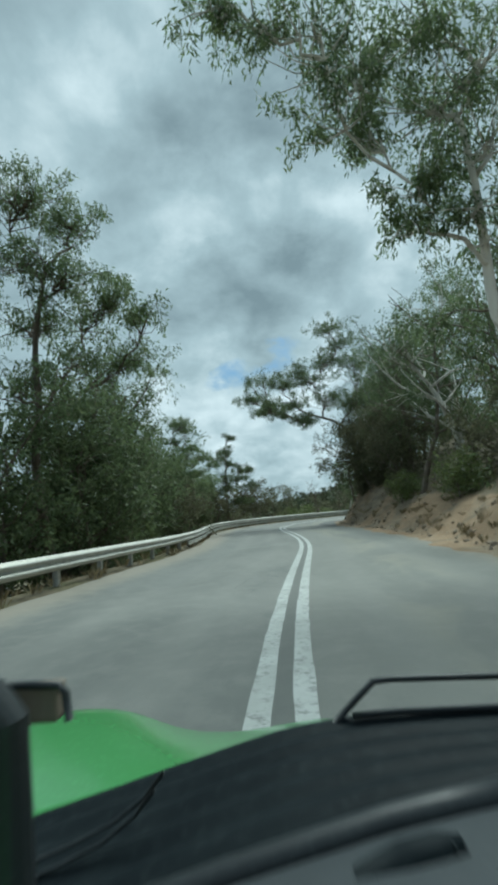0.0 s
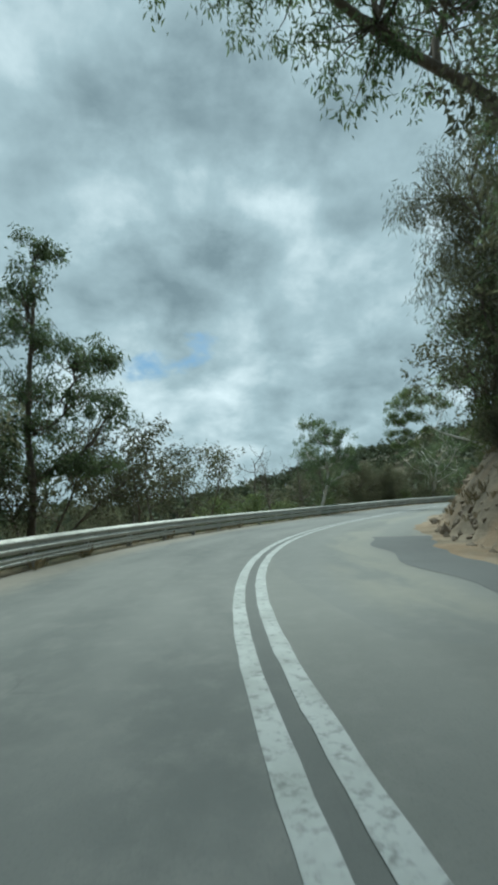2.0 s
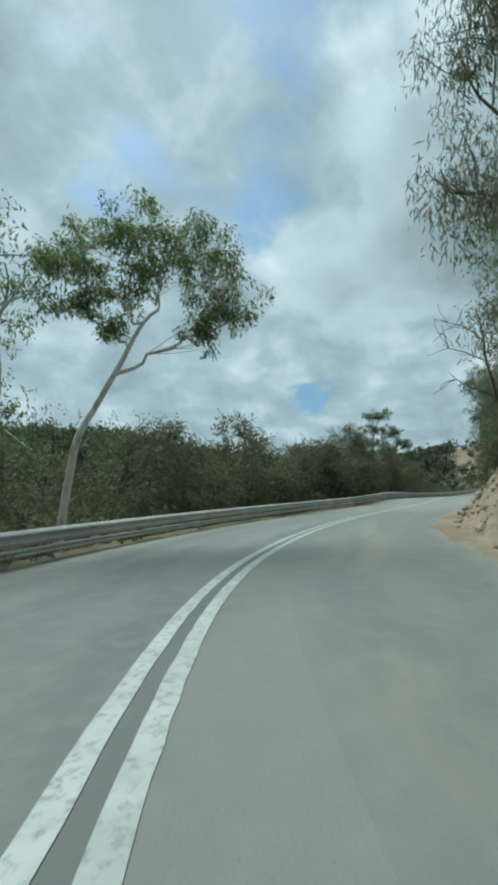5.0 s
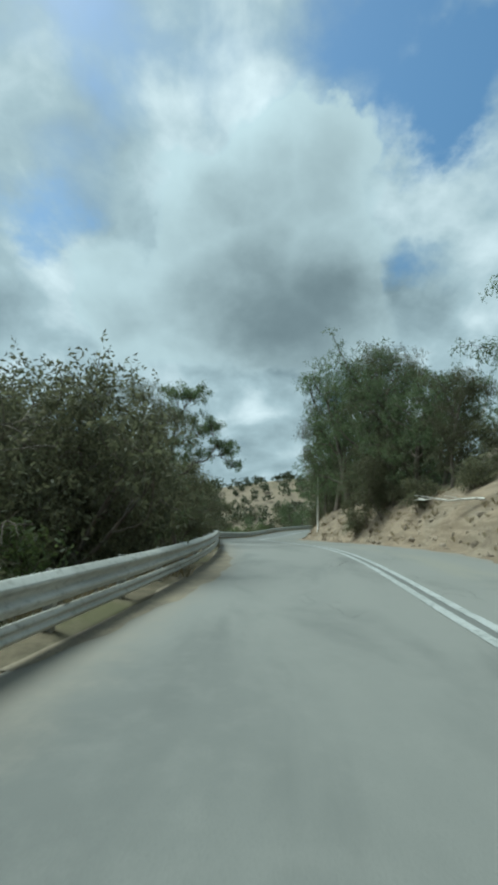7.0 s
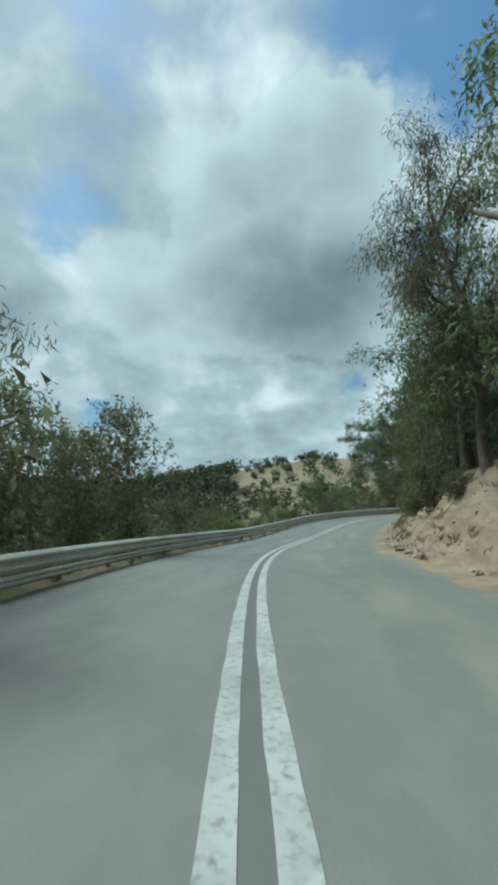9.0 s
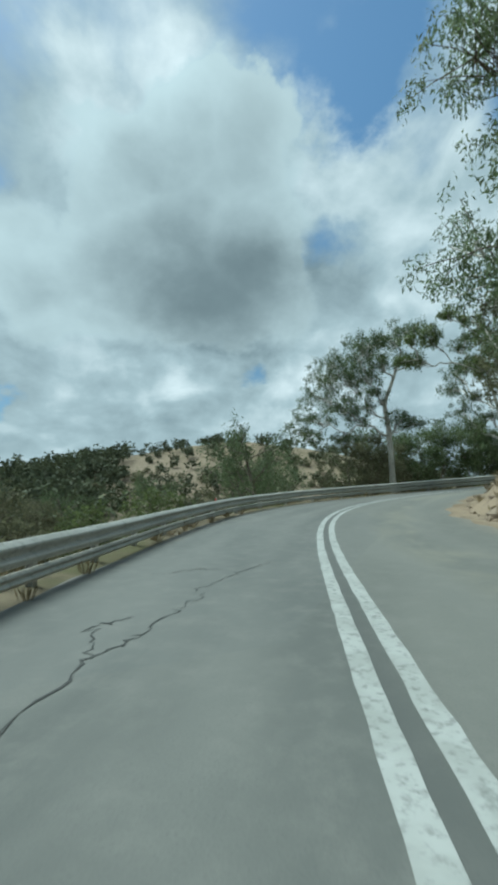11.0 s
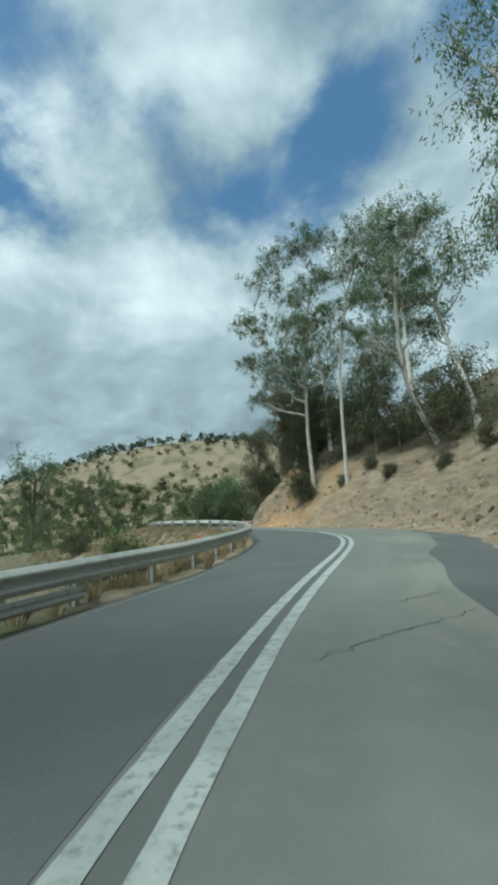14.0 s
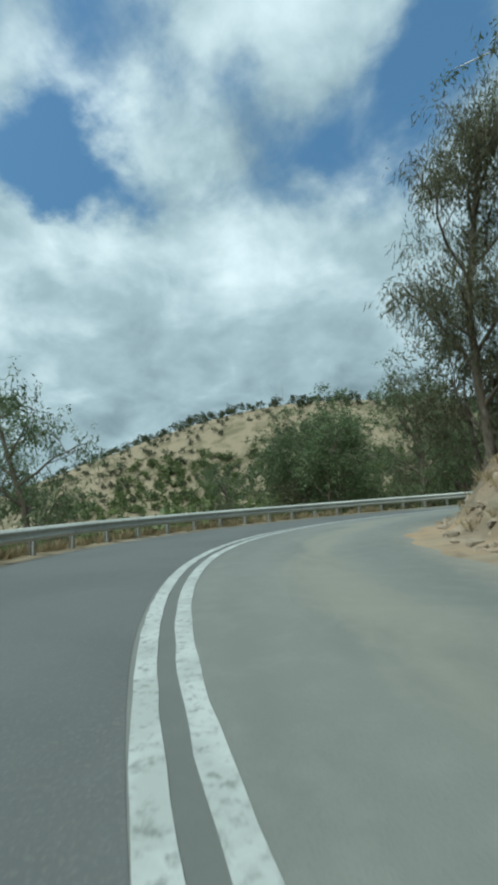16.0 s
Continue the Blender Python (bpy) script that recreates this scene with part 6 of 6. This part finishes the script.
def build_car():
    car = tagged(new("open_car"), "low green open-topped car with a black dashboard", "car")
    # lines of the panels as the driver sees them: right, ahead, up
    crest = ((-0.866, 1.548, 0.550), (-0.674, 1.548, 0.576), (-0.517, 1.548, 0.580), (-0.429, 1.548, 0.579), (-0.342, 1.548, 0.561), (-0.239, 1.548, 0.515), (-0.152, 1.548, 0.489), (-0.013, 1.548, 0.481), (0.110, 1.548, 0.492), (0.234, 1.548, 0.501), (0.356, 1.548, 0.490), (0.777, 1.548, 0.452))
    lower = ((-0.507, 0.948, 0.582), (-0.393, 0.948, 0.602), (-0.236, 0.948, 0.639), (-0.098, 0.948, 0.672), (0.010, 0.948, 0.704), (0.086, 0.948, 0.721), (0.161, 0.948, 0.728), (0.236, 0.948, 0.722), (0.494, 0.948, 0.705))
    edge = ((-0.497, 0.898, 0.621), (-0.379, 0.898, 0.648), (-0.320, 0.898, 0.662), (-0.220, 0.898, 0.688), (-0.119, 0.898, 0.714), (-0.017, 0.898, 0.739), (0.086, 0.898, 0.764), (0.168, 0.898, 0.773), (0.230, 0.898, 0.779), (0.353, 0.898, 0.778), (0.557, 0.898, 0.771))
    arc = ((-0.261, 0.598, 0.688), (-0.165, 0.598, 0.712), (-0.068, 0.598, 0.737), (-0.002, 0.598, 0.756), (0.065, 0.598, 0.774), (0.132, 0.598, 0.789), (0.200, 0.598, 0.803), (0.268, 0.598, 0.813), (0.377, 0.598, 0.824))
    rim = ((-0.181, 0.558, 0.709), (-0.091, 0.558, 0.737), (0.001, 0.558, 0.761), (0.062, 0.558, 0.775), (0.125, 0.558, 0.789), (0.188, 0.558, 0.803), (0.251, 0.558, 0.813), (0.352, 0.558, 0.826))
    near = ((-0.060, 0.358, 0.830), (0.055, 0.358, 0.855), (0.171, 0.358, 0.867), (0.234, 0.358, 0.872))
    vent = ((0.128, 0.458, 0.814), (0.169, 0.458, 0.829), (0.200, 0.458, 0.835), (0.223, 0.458, 0.838))
    wiper = ((0.174, 0.878, 0.772), (0.213, 0.878, 0.806), (0.252, 0.878, 0.839), (0.282, 0.878, 0.841), (0.475, 0.878, 0.833), (0.574, 0.878, 0.827))
    blade = ((0.209, 0.868, 0.789), (0.283, 0.868, 0.791), (0.463, 0.868, 0.786), (0.560, 0.868, 0.781))
    cable = ((-0.301, 0.718, 0.688), (-0.230, 0.718, 0.711), (-0.167, 0.718, 0.736), (-0.122, 0.718, 0.766), (-0.093, 0.718, 0.797))
    hook = ((-0.249, 0.548, 0.982), (-0.199, 0.548, 0.980), (-0.171, 0.548, 0.978), (-0.164, 0.548, 0.969), (-0.160, 0.548, 0.941))
    block = ((-0.280, 0.558, 0.984), (-0.175, 0.558, 0.977), (-0.175, 0.558, 0.929), (-0.279, 0.558, 0.937))
    mount = ((-0.244, 0.498, 0.989), (-0.199, 0.498, 0.983), (-0.185, 0.498, 0.964), (-0.184, 0.498, 0.899), (-0.185, 0.498, 0.782))

    def line(pts, n):
        p = np.array(pts, float)
        u = np.concatenate([[0], np.cumsum(np.linalg.norm(np.diff(p, axis=0), axis=1))])
        q = np.linspace(0, u[-1], n)
        r = np.stack([np.interp(q, u, p[:, i]) for i in range(3)], 1)
        for _ in range(2):
            r[1:-1] = (r[:-2] + 2 * r[1:-1] + r[2:]) / 4
        return r

    def skin(name, rails, mat, label, swell=0.0, ridges=0, rows=9, n=48, thick=0.015):
        """A panel drawn across several lines from far to near, with a crown and pressed ridges."""
        rails = [line(r, n) for r in rails]
        grid = []
        for a, b in zip(rails[:-1], rails[1:]):
            for w in np.linspace(0, 1, rows)[(1 if grid else 0):]:
                p = a * (1 - w) + b * w
                p[:, 2] += swell * math.sin(math.pi * w) + (0.004 * math.sin(w * ridges * 2 * math.pi) if 0.04 < w < 0.96 else 0)
                grid.append(p)
        top = np.concatenate(grid)
        f = grid_faces(len(grid), n, True)
        low = top - [0, 0, thick]
        g = [tuple(i + len(top) for i in q[::-1]) for q in f]
        m = len(grid)
        ring = [i * n for i in range(m)] + [(m - 1) * n + k for k in range(1, n)] + [i * n + n - 1 for i in range(m - 2, -1, -1)] + list(range(n - 2, 0, -1))
        side = [(a, ring[(k + 1) % len(ring)], ring[(k + 1) % len(ring)] + len(top), a + len(top)) for k, a in enumerate(ring)]
        return part(name, from_arrays(name, np.concatenate([top, low]), [tuple(q) for q in f] + g + side, mat, shade=True), car, label)

    nose = [(x * 1.02, 2.0, z - 0.28) for x, y, z in crest]
    skin("bonnet", (nose, crest, lower), M_PAINT, "glossy green bonnet", 0.012, 0, 12)
    skin("scuttle", (edge, arc), M_DASH, "black ridged plastic scuttle panel", 0.0, 5, 60)
    skin("dash_edge", (arc, rim), M_DASH, "black rounded dashboard edge", 0.006, 0, 8, 40, 0.02)
    panel = skin("dashboard", (rim, near), M_DASHTOP, "grey textured dashboard top", 0.004, 0, 14, 40, 0.03)
    slot = part("vent", from_arrays("vent", *merged([tube_chunk([(x, y, z + 0.008) for x, y, z in vent], [0.014, 0.017, 0.016, 0.010], 10, True)]), M_DASH, shade=True), panel, "black air vent slot")
    for k in range(6):
        x = 0.14 + 0.014 * k
        part("slat", from_arrays("slat", *box_chunk(x, x + 0.003, 0.445, 0.465, 0.818 + 0.25 * (x - 0.14), 0.838 + 0.25 * (x - 0.14), 0.0008), M_DASH), slot)
    tubed("dash_roll", [(x, y + 0.004, z + 0.004) for x, y, z in rim], 0.017, M_BLACK, car, "black padded dashboard roll", 12)
    arm = tubed("wiper_arm", wiper, 0.006, M_BLACK, car, "black wiper arm")
    tubed("wiper_blade", blade, 0.006, M_BLACK, car, "black wiper blade")
    tubed("cable", cable, 0.003, M_BLACK, car, "thin black cable", 6)
    tubed("second_cable", [(x - 0.01, y - 0.02, z - 0.012) for x, y, z in cable], 0.003, M_BLACK, car, "thin black cable", 6)
    v, f = tube_chunk([(x - 0.02, y, z) for x, y, z in mount], [0.02, 0.022, 0.022, 0.024, 0.03], 14, True)
    body_v, body_f = box_chunk(-0.30, -0.200, 0.45, 0.52, 0.70, 0.965, 0.012)
    part("mount", from_arrays("mount", *merged([(v, f), (body_v, body_f)]), M_BLACK, shade=False), car, "black mounting bracket")
    part("clamp", from_arrays("clamp", *box_chunk(-0.30, -0.176, 0.555, 0.585, 0.935, 0.975, 0.006), M_WOOD), car, "dull grey-brown clamp jaw")
    tubed("mount_hook", hook, 0.005, M_BLACK, car, "black bracket hook")

    body = [(-0.86, 0.16), (-0.88, 0.32), (-0.84, 0.46), (0.84, 0.46), (0.88, 0.32), (0.86, 0.16)]
    ys = np.linspace(-2.1, 1.86, 20)
    V = np.array([[x * (1 - 0.12 * max(0, abs(y) - 1.5)), y, z + (0.14 if y < -0.9 and z > 0.4 else -0.2 if y > 0.5 and z > 0.4 else 0)] for y in ys for x, z in body])
    f = []
    for i in range(len(ys) - 1):
        for j in range(6):
            k = (j + 1) % 6
            f.append((i * 6 + j, i * 6 + k, i * 6 + 6 + k, i * 6 + 6 + j))
    f += [tuple(range(6))[::-1], tuple(range(len(V) - 6, len(V)))]
    part("body", from_arrays("body", V, f, M_PAINT), car, "green car body")
    for x in (-0.74, 0.74):
        for y in (-1.25, 1.25):
            wheel = part("wheel", from_arrays("wheel", *tube_chunk([(x - 0.1, y, 0.30), (x - 0.09, y, 0.30), (x + 0.09, y, 0.30), (x + 0.1, y, 0.30)], [0.25, 0.30, 0.30, 0.25], 24, True), M_TYRE), car, "black tyre")
            part("rim", from_arrays("rim", *tube_chunk([(x - 0.108, y, 0.30), (x + 0.108, y, 0.30)], [0.19, 0.19], 20, True), M_RIM), wheel, "alloy rim")
    p = on_road(0.0, 0.053)
    car.matrix_basis = pose(CAR_X, 0.0, p[2])


M_DASHTOP = material("grey_dash", ((0.036, 0.042, 0.046), (0.03, 0.035, 0.039), (0.048, 0.054, 0.058)), 3.0, 160.0, 0.6, 0.3, 0.001, 0, 0.3)
build_car()
